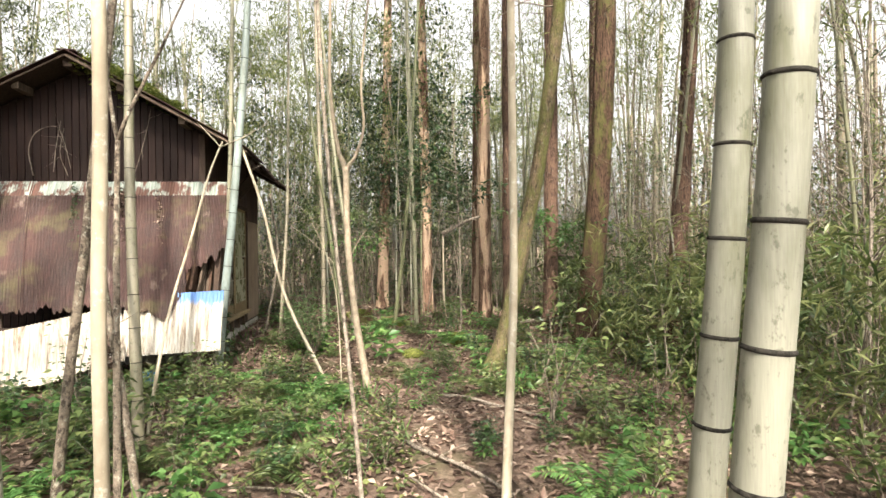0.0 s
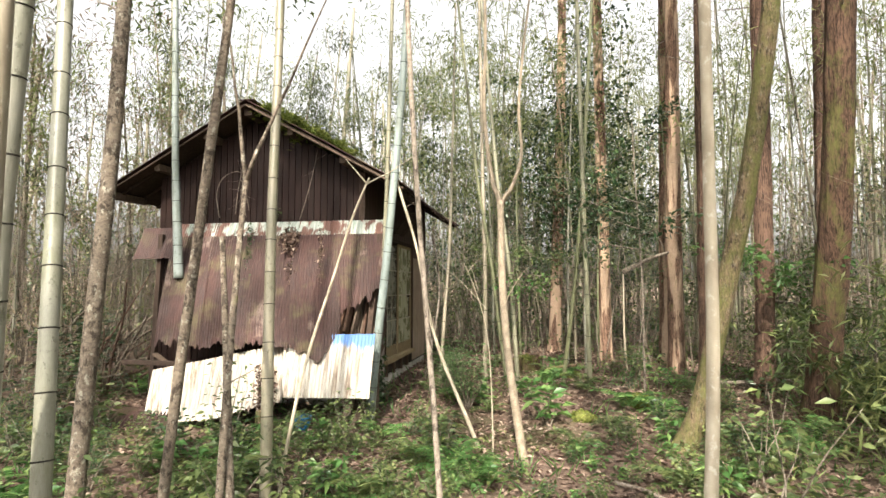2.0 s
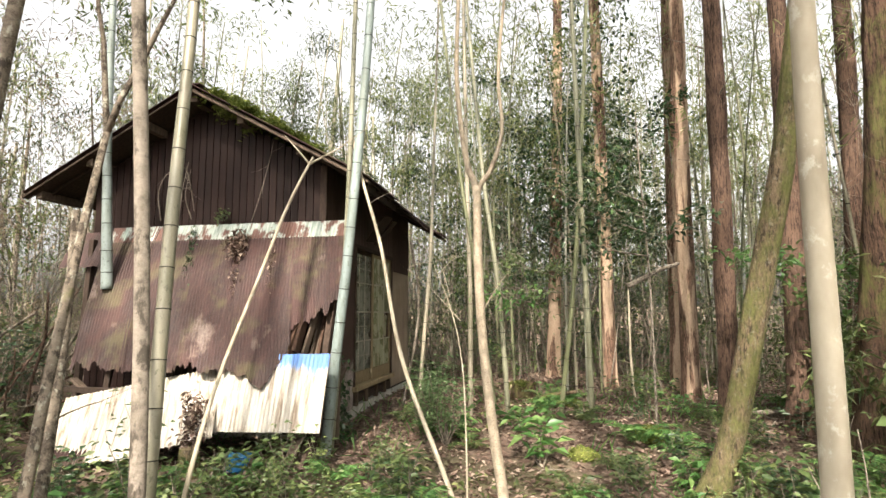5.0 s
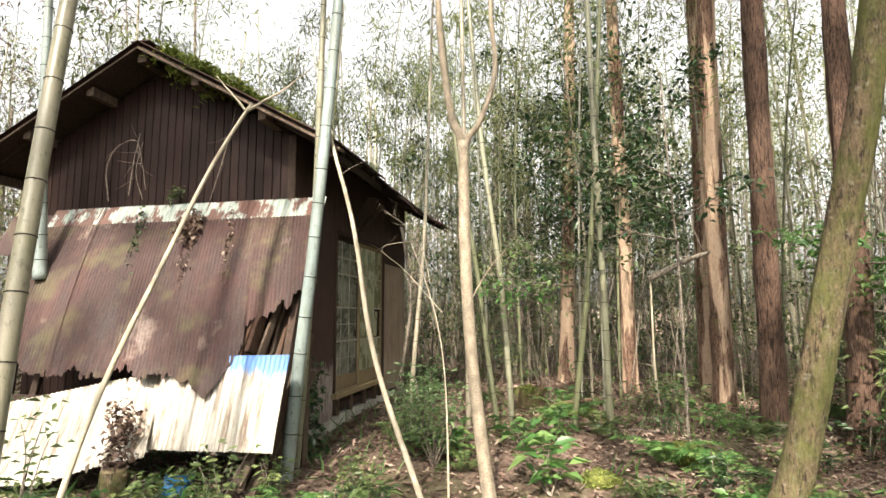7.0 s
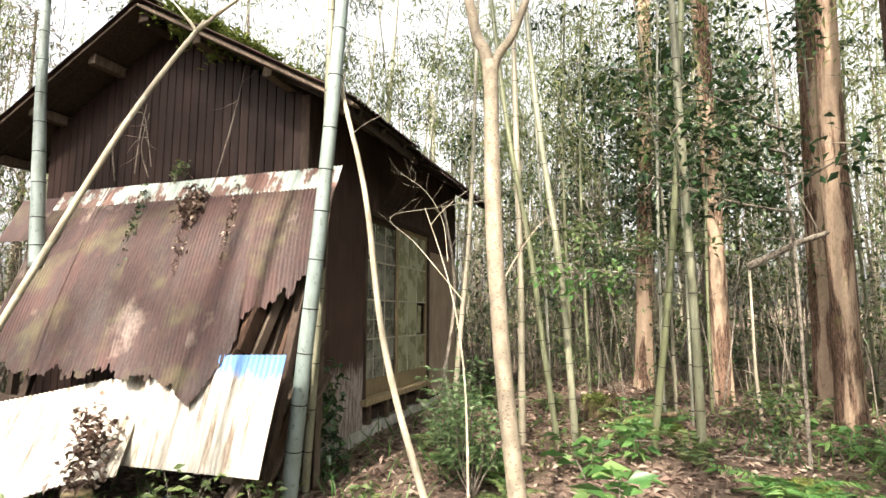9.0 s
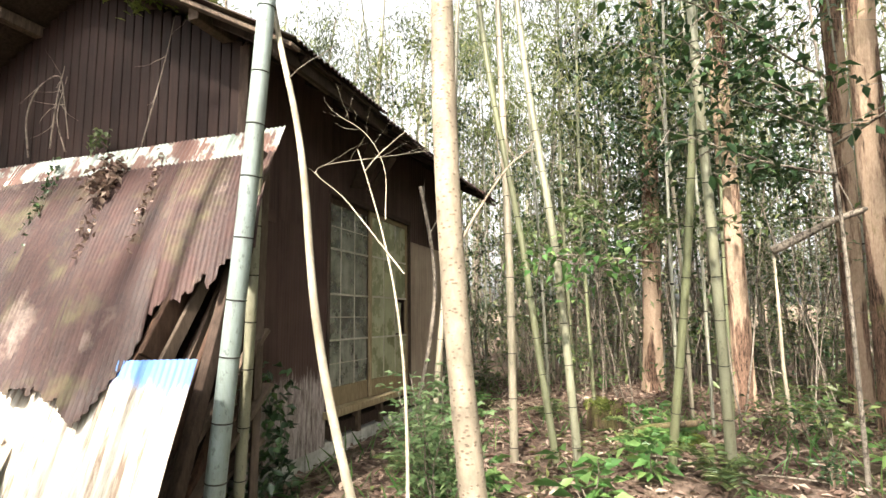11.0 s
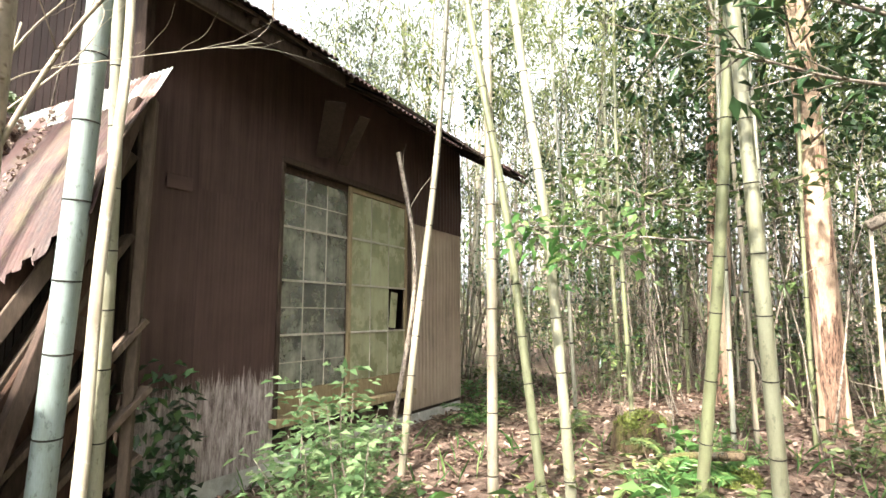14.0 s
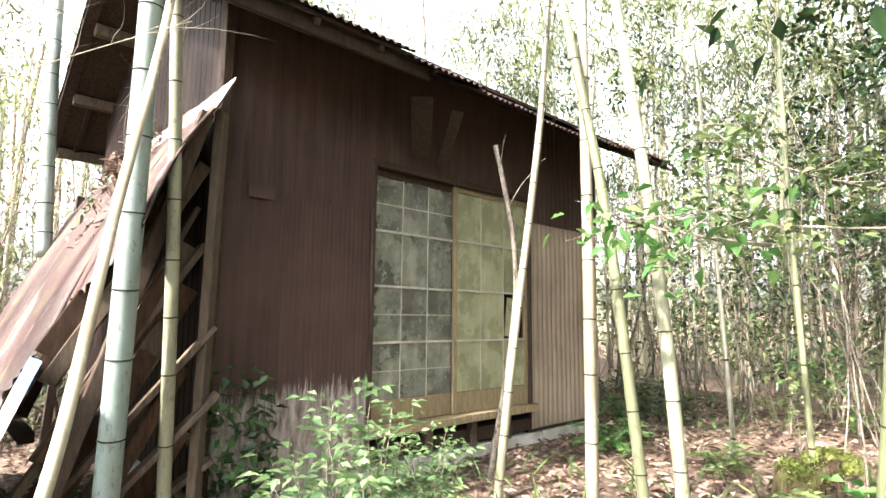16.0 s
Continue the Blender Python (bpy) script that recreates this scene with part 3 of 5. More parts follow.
def build_ground():
    bm = bmesh.new()
    xs = [-400, -120, -60, -40, -28] + [-20 + 0.5 * i for i in range(0, 28)] + [-6 + 0.16 * i for i in range(0, 82)] + [7.3 + 0.6 * i for i in range(0, 24)] + [22, 30, 40, 60, 120, 400]
    ys = [-400, -120, -60, -30, -16, -10, -6, -3] + [-1.5 + 0.16 * i for i in range(0, 106)] + [15.6 + 0.6 * i for i in range(0, 30)] + [34, 38, 44, 60, 120, 400]
    grid = [[bm.verts.new((x, y, ground_z(x, y) if abs(x) < 100 and abs(y) < 100 else 3.0)) for y in ys] for x in xs]
    for i in range(len(xs) - 1):
        for j in range(len(ys) - 1):
            bm.faces.new((grid[i][j], grid[i + 1][j], grid[i + 1][j + 1], grid[i][j + 1]))
    ob = part("ground", bm, M_SOIL, None, round_=True)
    tagged(ob, "forest floor of dark soil strewn with brown leaves", "ground", kind="structure")


build_ground()

# ---- the hut ----
WX, FY, BY = -1.27, 8.84, 13.05          # side wall, front wall, back wall
LX = -4.45                               # far side wall
RX, RZ = -2.86, 4.35                     # ridge
SLOPE, EAVE, RAKE, TAIL = 0.55, 2.27, 8.42, 13.6
SILL, HEAD, WY0, WY1 = 0.58, 2.49, 9.98, 11.81


def roof_z(x):
    return RZ - SLOPE * abs(x - RX)


def build_hut():
    hut = thing("hut", "derelict brown tin-clad wooden hut with a gabled roof", "hut", at=(RX, FY, 0.0))
    inv = Matrix.Translation((-RX, -FY, 0.0))

    def put(name, bm, mat, parent=hut, label="", round_=False):
        if isinstance(bm, bmesh.types.BMesh):
            if parent is hut:
                bmesh.ops.transform(bm, matrix=inv, verts=bm.verts)
            return part(name, bm, mat, parent, label, round_)
        return part(name, bm, mat, parent, label, round_)

    def put_sheet(name, me, m, parent=hut, label=""):
        ob = part(name, me, None, parent, label)
        ob.matrix_basis = inv @ m
        return ob

    # front gable wall, a dark core behind upright boards
    bm = bmesh.new()
    t = 0.06
    prof = [(LX, 0.3), (WX - 0.02, 0.3), (WX - 0.02, roof_z(WX) - 0.1), (RX, RZ - 0.1), (LX, roof_z(LX) - 0.1)]
    a = [bm.verts.new((x, FY + 0.02, z)) for x, z in prof]
    b = [bm.verts.new((x, FY + 0.02 + t, z)) for x, z in prof]
    bm.faces.new(a)
    bm.faces.new(b[::-1])
    for i in range(5):
        j = (i + 1) % 5
        bm.faces.new((a[j], a[i], b[i], b[j]))
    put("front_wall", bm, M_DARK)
    x = LX
    while x < WX - 0.02:
        w = 0.098 + 0.006 * noise.noise((x * 7, 0, 0))
        x2 = min(x + w, WX)
        top = min(roof_z(x), roof_z(x2)) - 0.09
        bm = box((x + 0.004, FY - 0.016 + 0.003 * noise.noise((x * 31, 1, 0)), 0.32), (x2 - 0.004, FY + 0.018, top), 0.004)
        put("board", bm, M_BOARD)
        x = x2
    # gable trim at the corner
    put("corner_board", box((WX - 0.05, FY - 0.04, 0.32), (WX + 0.035, FY + 0.02, roof_z(WX) - 0.12), 0.005), M_WOOD_DARK)

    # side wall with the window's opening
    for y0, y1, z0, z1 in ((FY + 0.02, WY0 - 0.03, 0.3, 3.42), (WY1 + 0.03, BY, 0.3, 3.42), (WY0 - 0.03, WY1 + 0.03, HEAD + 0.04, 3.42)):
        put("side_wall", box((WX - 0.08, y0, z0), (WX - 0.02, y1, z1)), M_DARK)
    put("side_wall", box((LX, FY + 0.08, 0.25), (LX + 0.06, BY, 3.3)), M_SIDE)
    put("back_wall", box((LX + 0.06, BY - 0.06, 0.25), (WX - 0.08, BY, 3.3)), M_SIDE)
    put("floor_deck", box((LX + 0.06, FY + 0.1, 0.36), (WX - 0.09, BY - 0.06, 0.42)), M_WOOD_DARK)
    # brown ribbed sheets, hung upright
    # last row: top of the tan sheet, eave shade put into its brown colour
    for y0, w, z0, h, mat, pitch, amp in ((FY + 0.0, 0.42, 0.27, 3.13, M_SIDE, 0.14, 0.003), (FY + 0.40, 0.72, 0.28, 1.88, M_SIDE, 0.036, 0.0016),
                                          (FY + 0.40, 0.75, 2.14, 1.27, M_SIDE_PLAIN, 0.14, 0.003), (WY1 + 0.04, 1.2, 0.34, 2.0, M_SIDE_TAN, 0.076, 0.009),
                                          (WY0 - 0.05, 1.95, HEAD + 0.05, 0.88, M_SIDE_PLAIN, 0.14, 0.003), (WY1 + 0.04, 1.2, 2.3, 1.11, M_SIDE_PLAIN, 0.076, 0.006)):
        me = corrugated("siding_sheet", w, h, mat, pitch, amp, None, 4)
        put_sheet("siding_sheet", me, plane_pose((WX + (0.006 if z0 < 1 else 0.016), y0, z0), (0, 1, 0), (0, 0, 1)))
    # a small patch of tin over a seam
    put("tin_patch", box((WX + 0.022, FY + 0.16, 2.1), (WX + 0.028, FY + 0.34, 2.19), 0.002), M_SIDE_PLAIN)

    # window frame and two sliding sashes
    win = put("window", box((WX - 0.07, WY0 - 0.03, HEAD), (WX + 0.035, WY1 + 0.03, HEAD + 0.05), 0.004), M_WOOD_DARK, hut, "wooden sliding window with grimy panes, one of them broken")

    def sub(name, bm, mat, parent, label=""):
        bmesh.ops.transform(bm, matrix=inv, verts=bm.verts)
        return part(name, bm, mat, parent, label)

    sub("window_sill", box((WX - 0.08, WY0 - 0.06, SILL - 0.07), (WX + 0.07, WY1 + 0.08, SILL - 0.005), 0.006), M_WOOD_SILL, win)
    for y in (WY0 - 0.03, WY1 - 0.002):
        sub("jamb", box((WX - 0.07, y, SILL - 0.005), (WX + 0.03, y + 0.032, HEAD), 0.004), M_WOOD_DARK, win)
    mid = (WY0 + WY1) / 2 - 0.04

    def sash(y0, y1, xf, cols, mat, glass, mids, broken=()):
        st = 0.042
        for ya, yb in ((y0, y0 + st), (y1 - st, y1)):
            sub("sash_stile", box((xf - 0.028, ya, SILL), (xf, yb, HEAD), 0.003), mat, win)
        rows = 4
        z0, z1 = SILL + 0.17, HEAD - 0.05
        sub("sash_rail", box((xf - 0.026, y0 + st, SILL), (xf - 0.002, y1 - st, z0), 0.003), M_WOOD_SILL, win)
        sub("sash_rail", box((xf - 0.026, y0 + st, z1), (xf - 0.002, y1 - st, HEAD), 0.003), mat, win)
        for r in range(rows):
            za, zb = z0 + (z1 - z0) * r / rows, z0 + (z1 - z0) * (r + 1) / rows
            if r:
                sub("glazing_bar", box((xf - 0.022, y0 + st, za - 0.009), (xf + 0.001, y1 - st, za + 0.009), 0.002), M_BAR, win)
            for c in range(cols):
                ya = y0 + st + (y1 - y0 - 2 * st) * c / cols
                yb = y0 + st + (y1 - y0 - 2 * st) * (c + 1) / cols
                if c:
                    sub("glazing_bar", box((xf - 0.02, ya - 0.004, za), (xf - 0.006, ya + 0.004, zb), 0.001), M_BAR, win)
                if (r, c) in broken:
                    continue
                ob = sub("pane", box((xf - 0.016, ya + 0.004, za + 0.004), (xf - 0.012, yb - 0.004, zb - 0.004)), glass, win)
            if r in mids:
                zc = (za + zb) / 2
                sub("glazing_bar", box((xf - 0.02, y0 + st, zc - 0.004), (xf - 0.006, y1 - st, zc + 0.004), 0.001), M_BAR, win)

    sash(WY0, mid + 0.02, WX - 0.035, 3, M_WOOD_DARK, M_GLASS, (0, 1, 3))
    sash(mid - 0.03, WY1 - 0.002, WX - 0.002, 3, M_WOOD_SILL, M_GLASS_FROST, (), ((1, 2),))
    # a shard left in the broken pane
    sub("pane", beam((WX - 0.014, WY1 - 0.27, 1.2), (WX - 0.014, WY1 - 0.23, 1.55), 0.004, 0.12, 0), M_GLASS_FROST, win)

    # beam, stubs and concrete blocks below
    put("ground_beam", box((WX - 0.1, FY + 0.06, 0.33), (WX - 0.012, BY, 0.44), 0.006), M_WOOD_DARK)
    for y in (WY0 + 0.1, WY0 + 0.55, WY0 + 1.05, WY0 + 1.5):
        put("sill_stub", box((WX - 0.05, y, 0.3), (WX + 0.02, y + 0.06, SILL - 0.07), 0.004), M_WOOD_GREY)
    y = FY + 0.05
    while y < BY:
        put("foundation_block", box((WX - 0.13, y, -0.15), (WX - 0.005 + 0.006 * rnd.random(), min(y + 0.39, BY), 0.3), 0.008), M_CONCRETE)
        y += 0.395
    x = LX
    while x < WX - 0.15:
        put("foundation_block", box((x, FY, -0.15), (min(x + 0.39, WX - 0.14), FY + 0.14, 0.3), 0.008), M_CONCRETE)
        x += 0.395

    # roof: two slopes of corrugated sheets on boards
    for sgn in (-1, 1):
        run = EAVE * math.sqrt(1 + SLOPE ** 2)
        up = Vector((-sgn, 0, SLOPE)).normalized()
        y = RAKE
        k = 0
        while y < TAIL - 0.05:
            w = min(0.68, TAIL - y)
            dip = -0.11 * math.exp(-((y - 10.9) / 1.3) ** 2) if sgn > 0 else 0.0
            foot = Vector((RX + sgn * EAVE, y, RZ - SLOPE * EAVE + dip + 0.012 * (k % 2)))
            up2 = Vector((RX, y, RZ)) - foot
            if sgn > 0:
                m = plane_pose(foot, (0, 1, 0), up2)
            else:
                m = plane_pose(foot + Vector((0, w, 0)), (0, -1, 0), up2)
            edge = (lambda s: lambda q: 0.02 * noise.noise((q * 9, s, 0)))(y + sgn)
            put_sheet("roof_sheet", corrugated("roof_sheet", w + 0.04, up2.length, M_RUST, 0.062, 0.011, edge, 6), m)
            y += 0.66
            k += 1
        # boarding under the sheets
        bm = bmesh.new()
        q = [(RX, RZ - 0.03), (RX + sgn * (EAVE - 0.05), RZ - 0.03 - SLOPE * (EAVE - 0.05))]
        vs = [bm.verts.new((xx, yy, zz - dz)) for dz in (0, 0.025) for (xx, zz) in q for yy in (RAKE + 0.04, TAIL - 0.04)]
        for f in ((0, 1, 3, 2), (6, 7, 5, 4), (0, 2, 6, 4), (1, 5, 7, 3), (2, 3, 7, 6), (0, 4, 5, 1)):
            bm.faces.new([vs[i] for i in f])
        bmesh.ops.recalc_face_normals(bm, faces=bm.faces)
        put("roof_boarding", bm, M_WOOD_DARK)
        # barge board along the rake
        for yy in (RAKE + 0.02, TAIL - 0.02):
            put("barge_board", beam((RX, yy, RZ - 0.07), (RX + sgn * EAVE, yy, RZ - 0.07 - SLOPE * EAVE), 0.1, 0.025), M_WOOD_GREY if sgn > 0 else M_WOOD_DARK)
        # purlin ends
        for f in (0.28, 0.62, 0.93):
            xx = RX + sgn * EAVE * f
            put("purlin", box((xx - 0.045, RAKE + 0.06, roof_z(xx) - 0.16), (xx + 0.045, FY + 0.3, roof_z(xx) - 0.06), 0.006), M_WOOD_GREY)
        # rafters under the eaves
        yy = FY - 0.2
        while yy < TAIL:
            put("rafter", beam((RX + sgn * 1.4, yy, roof_z(RX + sgn * 1.4) - 0.08), (RX + sgn * (EAVE - 0.06), yy, roof_z(RX + sgn * (EAVE - 0.06)) - 0.085), 0.04, 0.045), M_WOOD_DARK)
            yy += 0.46
    put("ridge_beam", box((RX - 0.06, RAKE + 0.05, RZ - 0.2), (RX + 0.06, TAIL - 0.05, RZ - 0.09), 0.006), M_WOOD_DARK)
    put("ridge_cap", beam((RX, RAKE, RZ + 0.01), (RX, TAIL, RZ + 0.01), 0.22, 0.02), M_RUST)
    put("eave_board", box((RX + EAVE - 0.13, RAKE + 0.05, roof_z(RX + EAVE) - 0.11), (RX + EAVE - 0.1, 10.0, roof_z(RX + EAVE) - 0.02), 0.004), M_WOOD_DARK)
    # boards that hang loose under the eave
    put("loose_board", beam((WX + 0.45, 10.05, 2.93), (WX + 0.1, 10.35, 2.62), 0.16, 0.016), M_WOOD_DARK)
    put("loose_board", beam((WX + 0.46, 10.4, 2.92), (WX + 0.12, 10.55, 2.6), 0.1, 0.016), M_WOOD_DARK)
    return hut


hut = build_hut()


def sheet_cut(seed, depth, low=0.0):
    """A ragged rusted-through lower edge."""
    def f(x):
        return low + depth * (abs(noise.noise((x * 5.0, seed, 0))) * 0.9 + 0.35 * noise.noise((x * 23, seed, 4)))
    return f


def build_lean_to():
    """Rusted sheets that slid off the porch roof and lean on the front."""
    top_y, top_z, low_y, low_z = 8.73, 2.66, 7.83, 0.78
    up = Vector((0, top_y - low_y, top_z - low_z))
    full = up.length
    lean = thing("lean_to", "collapsed porch roof of rusted corrugated sheets leaning on the hut", "porch roof", at=(-2.8, 8.2, 0.0))
    inv = Matrix.Translation((2.8, -8.2, 0.0))
    cuts = [sheet_cut(0.0, 0.2, 0.2), sheet_cut(3.3, 0.22, 0.2), sheet_cut(6.6, 0.22, 0.16),
            lambda q: 0.16 + (0.0 if q < 0.5 else (q - 0.5) * 1.9) + 0.12 * abs(noise.noise((q * 9, 5.5, 0))) - (0.13 * math.sin((q - 0.2) / 0.3 * 3.14159) if 0.2 < q < 0.5 else 0.0),
            lambda q: 0.62 + q * 0.62 + 0.16 * noise.noise((q * 9, 2.5, 0)) + 0.06 * noise.noise((q * 31, 7.5, 0))]
    for i, (x, w) in enumerate(((-4.06, 0.66), (-3.46, 0.68), (-2.82, 0.68), (-2.18, 0.67), (-1.56, 0.7))):
        m = plane_pose(Vector((x, low_y - 0.007 * (i % 2), low_z)), (1, 0, 0), up)
        ob = part("roof_sheet", corrugated("roof_sheet", w, full - 0.22, M_RUST, 0.036, 0.0105, cuts[i], 20, 0.03, shear=0.3), None, lean)
        ob.matrix_basis = inv @ m
        ob = part("painted_edge", corrugated("painted_edge", w, 0.23, M_REMNANT, 0.036, 0.008, None, 2), None, lean, "flaked white and green paint over rust")
        ob.matrix_basis = inv @ (m @ Matrix.Translation((0, full - 0.225, 0.001)))
    me = corrugated("roof_sheet", 0.62, 0.52, M_RUST, 0.036, 0.008, sheet_cut(9.0, 0.05), 5)
    ob = part("roof_sheet", me, None, lean)
    ob.matrix_basis = inv @ plane_pose((-4.62, 8.5, 2.14), (1, 0, 0), up)
    # the slipped white sheets at the foot
    m = plane_pose((-2.01, 7.8, 0.4), (1.2, -0.08, 0.04), (-0.03, 0.25, 0.72))
    ob = part("white_sheet", corrugated("white_sheet", 1.2, 0.77, M_WHITE_BLUE, 0.045, 0.008, None, 8), None, lean, "weathered white corrugated sheet with blue paint on its upper edge")
    ob.matrix_basis = inv @ m
    m = plane_pose((-3.5, 7.36, 0.0), (1.5, 0.26, 0.30), (0, 0.47, 0.66))
    ob = part("white_sheet", corrugated("white_sheet", 1.68, 0.86, M_WHITE, 0.045, 0.009, lambda q: 0.05 + 0.09 * noise.noise((q * 1.7, 4.0, 0)) + 0.02 * noise.noise((q * 13, 4.0, 0)), 8), None, lean, "weathered white corrugated sheet, stained brown")
    ob.matrix_basis = inv @ m
    m = plane_pose((-3.95, 7.25, -0.02), (0.8, 0.1, 0.02), (0.1, 0.5, 0.3))
    ob = part("curled_sheet", corrugated("curled_sheet", 0.85, 0.5, M_RUST, 0.045, 0.012, sheet_cut(6.0, 0.16), 8, 0.1), None, lean, "curled rusty sheet lying on the ground")
    ob.matrix_basis = inv @ m
    # the broken frame behind the sheets
    for a, b, w, h in (((-0.95, 8.62, 2.45), (-1.0, 7.95, 0.1), 0.07, 0.07), ((-1.1, 8.7, 1.75), (-1.15, 7.85, 0.35), 0.09, 0.035),
                       ((-1.0, 8.75, 1.3), (-1.15, 7.8, 0.15), 0.1, 0.03), ((-0.98, 8.78, 0.95), (-1.1, 7.9, 0.05), 0.1, 0.03),
                       ((-1.35, 8.74, 2.0), (-1.4, 8.1, 0.6), 0.08, 0.03), ((-1.05, 8.8, 0.6), (-1.3, 8.0, 0.0), 0.12, 0.03),
                       ((-2.6, 8.72, 2.4), (-2.5, 8.12, 0.7), 0.06, 0.06), ((-3.7, 8.72, 2.4), (-3.5, 8.12, 0.7), 0.06, 0.06),
                       ((-4.3, 8.0, 0.75), (-1.6, 8.05, 0.72), 0.07, 0.06), ((-4.25, 8.5, 0.0), (-4.25, 8.62, 2.5), 0.07, 0.07),
                       ((-1.02, 8.7, 0.0), (-1.0, 8.72, 2.5), 0.08, 0.05), ((-3.3, 7.95, 0.55), (-3.9, 8.1, 0.85), 0.08, 0.03)):
        bm = beam(a, b, w, h)
        bmesh.ops.transform(bm, matrix=inv, verts=bm.verts)
        part("frame_timber", bm, M_WOOD_GREY if w > 0.075 else M_WOOD_DARK, lean)
    for k in range(13):
        x = -1.09 - 0.06 * ((k * 3) % 4)
        yt, zt = 8.68 - 0.05 * ((k * 2) % 5), 2.2 - 0.145 * k + 0.05 * math.sin(k * 4.1)
        drop = min(zt - 0.02, (yt - 8.05) * 1.85)
        bm = beam((x, yt, zt), (x - 0.08 + 0.03 * (k % 5), yt - drop / 1.85, zt - drop), 0.028 + 0.006 * (k % 3), 0.075 + 0.022 * ((k * 3) % 4))
        bmesh.ops.transform(bm, matrix=inv, verts=bm.verts)
        part("fallen_plank", bm, M_PLANK if k % 3 else M_WOOD_GREY, lean)
    return lean


build_lean_to()

# ---- trees with a place of their own ----
CEDAR = "tall cedar trunks"


def cedar_crown(x, y, z0, z1, n=26):
    c = clumps(n, 26, (x, y, (z0 + z1) / 2), (1.5, 1.5, (z1 - z0) / 2), 0.32)
    return c, 0.16, 0.05, M_NEEDLE


tree("cedar_tree", "straight cedar trunk with peeling sunlit reddish bark", [(3.63, 12.22, 0.2), (3.62, 12.1, 3.0), (3.65, 12.0, 6.0)], 0.29, 13, M_CEDAR_PALE, group=CEDAR, crown=cedar_crown(4, 12.3, 8, 14), dead=4)
tree("cedar_tree", "straight cedar trunk with peeling bark beside another", [(3.62, 13.1, 0.2), (3.7, 12.95, 6)], 0.235, 13, M_CEDAR_PALE, group=CEDAR, crown=cedar_crown(3.7, 14, 8, 14), dead=3)
tree("cedar_tree", "dark brown cedar trunk with furrowed bark", [(3.79, 10.92, 0.2), (3.79, 10.75, 2.5), (3.77, 10.6, 5)], 0.28, 13, M_CEDAR, group=CEDAR, crown=cedar_crown(3.5, 11, 8, 14), dead=6)
tree("cedar_tree", "slim dark cedar trunk with a reddish foot", [(4.25, 9.98, 0.0), (4.35, 10.04, 1.5), (4.46, 10.2, 5.0)], 0.27, 12, M_CEDAR, group=CEDAR, dead=4)
tree("cedar_tree", "large cedar trunk with moss up one side", [(4.58, 9.2, -0.1), (4.66, 8.96, 1.5), (4.69, 8.67, 3.0), (4.72, 8.5, 5)], 0.37, 13, M_CEDAR_MOSS, group=CEDAR, crown=cedar_crown(4.7, 8.4, 8, 14), dead=9)
tree("cedar_tree", "dark cedar trunk behind a mossy one", [(6.0, 12.0, 0), (6.15, 12.0, 5)], 0.32, 13, M_CEDAR, group=CEDAR, dead=4)
tree("leaning_tree", "leaning tree with moss on its curved trunk", [(2.6, 7.76, -0.05), (2.79, 7.73, 0.3), (2.92, 7.66, 1.0), (3.1, 7.53, 2.0), (3.28, 7.38, 3.0), (3.45, 7.2, 4.5)], 0.205, 10, M_MOSSY, flare=0.5, dead=3)
tree("cedar_tree", "pale sunlit trunk with ivy climbing its upper half", [(1.5, 14.6, 0.15), (1.62, 14.9, 3.0), (1.75, 15.2, 6.0)], 0.29, 13, M_CEDAR_PALE, group=CEDAR, crown=cedar_crown(1.6, 15, 9, 14))
tree("cedar_tree", "trunk with ivy and a shredded pale foot", [(2.52, 13.4, 0.15), (2.47, 13.1, 3.0), (2.42, 12.9, 6.0)], 0.25, 13, M_CEDAR_PALE, group=CEDAR, crown=cedar_crown(2.6, 14, 9, 14))
tree("cedar_tree", "dark cedar trunk with short broken branches", [(5.97, 8.9, -0.05), (6.32, 9.03, 3.0), (6.66, 9.17, 6.0)], 0.29, 13, M_CEDAR, group=CEDAR, dead=16)
# the forked tree with tan, spotted bark
tree("forked_tree", "tan-barked young tree forking at head height", [(0.99, 7.12, 0.0), (0.88, 7.24, 0.6), (0.8, 7.28, 1.2), (0.76, 7.3, 1.9), (0.76, 7.3, 2.62)], 0.088, 2.66, M_LENTICEL, taper=0.8, flare=0.15,
     arms=(([(0.76, 7.3, 2.52), (0.735, 7.3, 2.7), (0.683, 7.3, 2.83), (0.625, 7.3, 3.2), (0.586, 7.3, 3.75), (0.6, 7.35, 4.8), (0.5, 7.4, 6.2)], 0.034),
           ([(0.76, 7.3, 2.56), (0.8, 7.3, 2.69), (0.879, 7.3, 2.8), (0.985, 7.3, 3.15), (0.96, 7.3, 3.68), (1.05, 7.3, 4.6), (1.2, 7.3, 5.6)], 0.025),
           ([(0.77, 7.3, 1.5), (0.83, 7.33, 1.64), (0.9, 7.36, 1.76), (0.953, 7.4, 1.845), (1.0, 7.46, 1.9)], 0.005)))
tree("sapling", "slender pale tan sapling with a slight bend", [(1.75, 3.7, 0.8), (1.83, 3.83, 1.3), (1.84, 3.87, 1.8), (1.83, 3.82, 2.3)], 0.056, 7, M_PALE, taper=0.6, flare=0.1, dead=2)
tree("sapling", "slender pale sapling with a kinked foot", [(0.05, 2.5, 0.8), (0.11, 2.37, 1.2), (0.07, 2.38, 1.5), (0.14, 2.33, 1.7), (0.12, 2.35, 2.3)], 0.046, 6, M_PALE, taper=0.7, flare=0.1, dead=2)
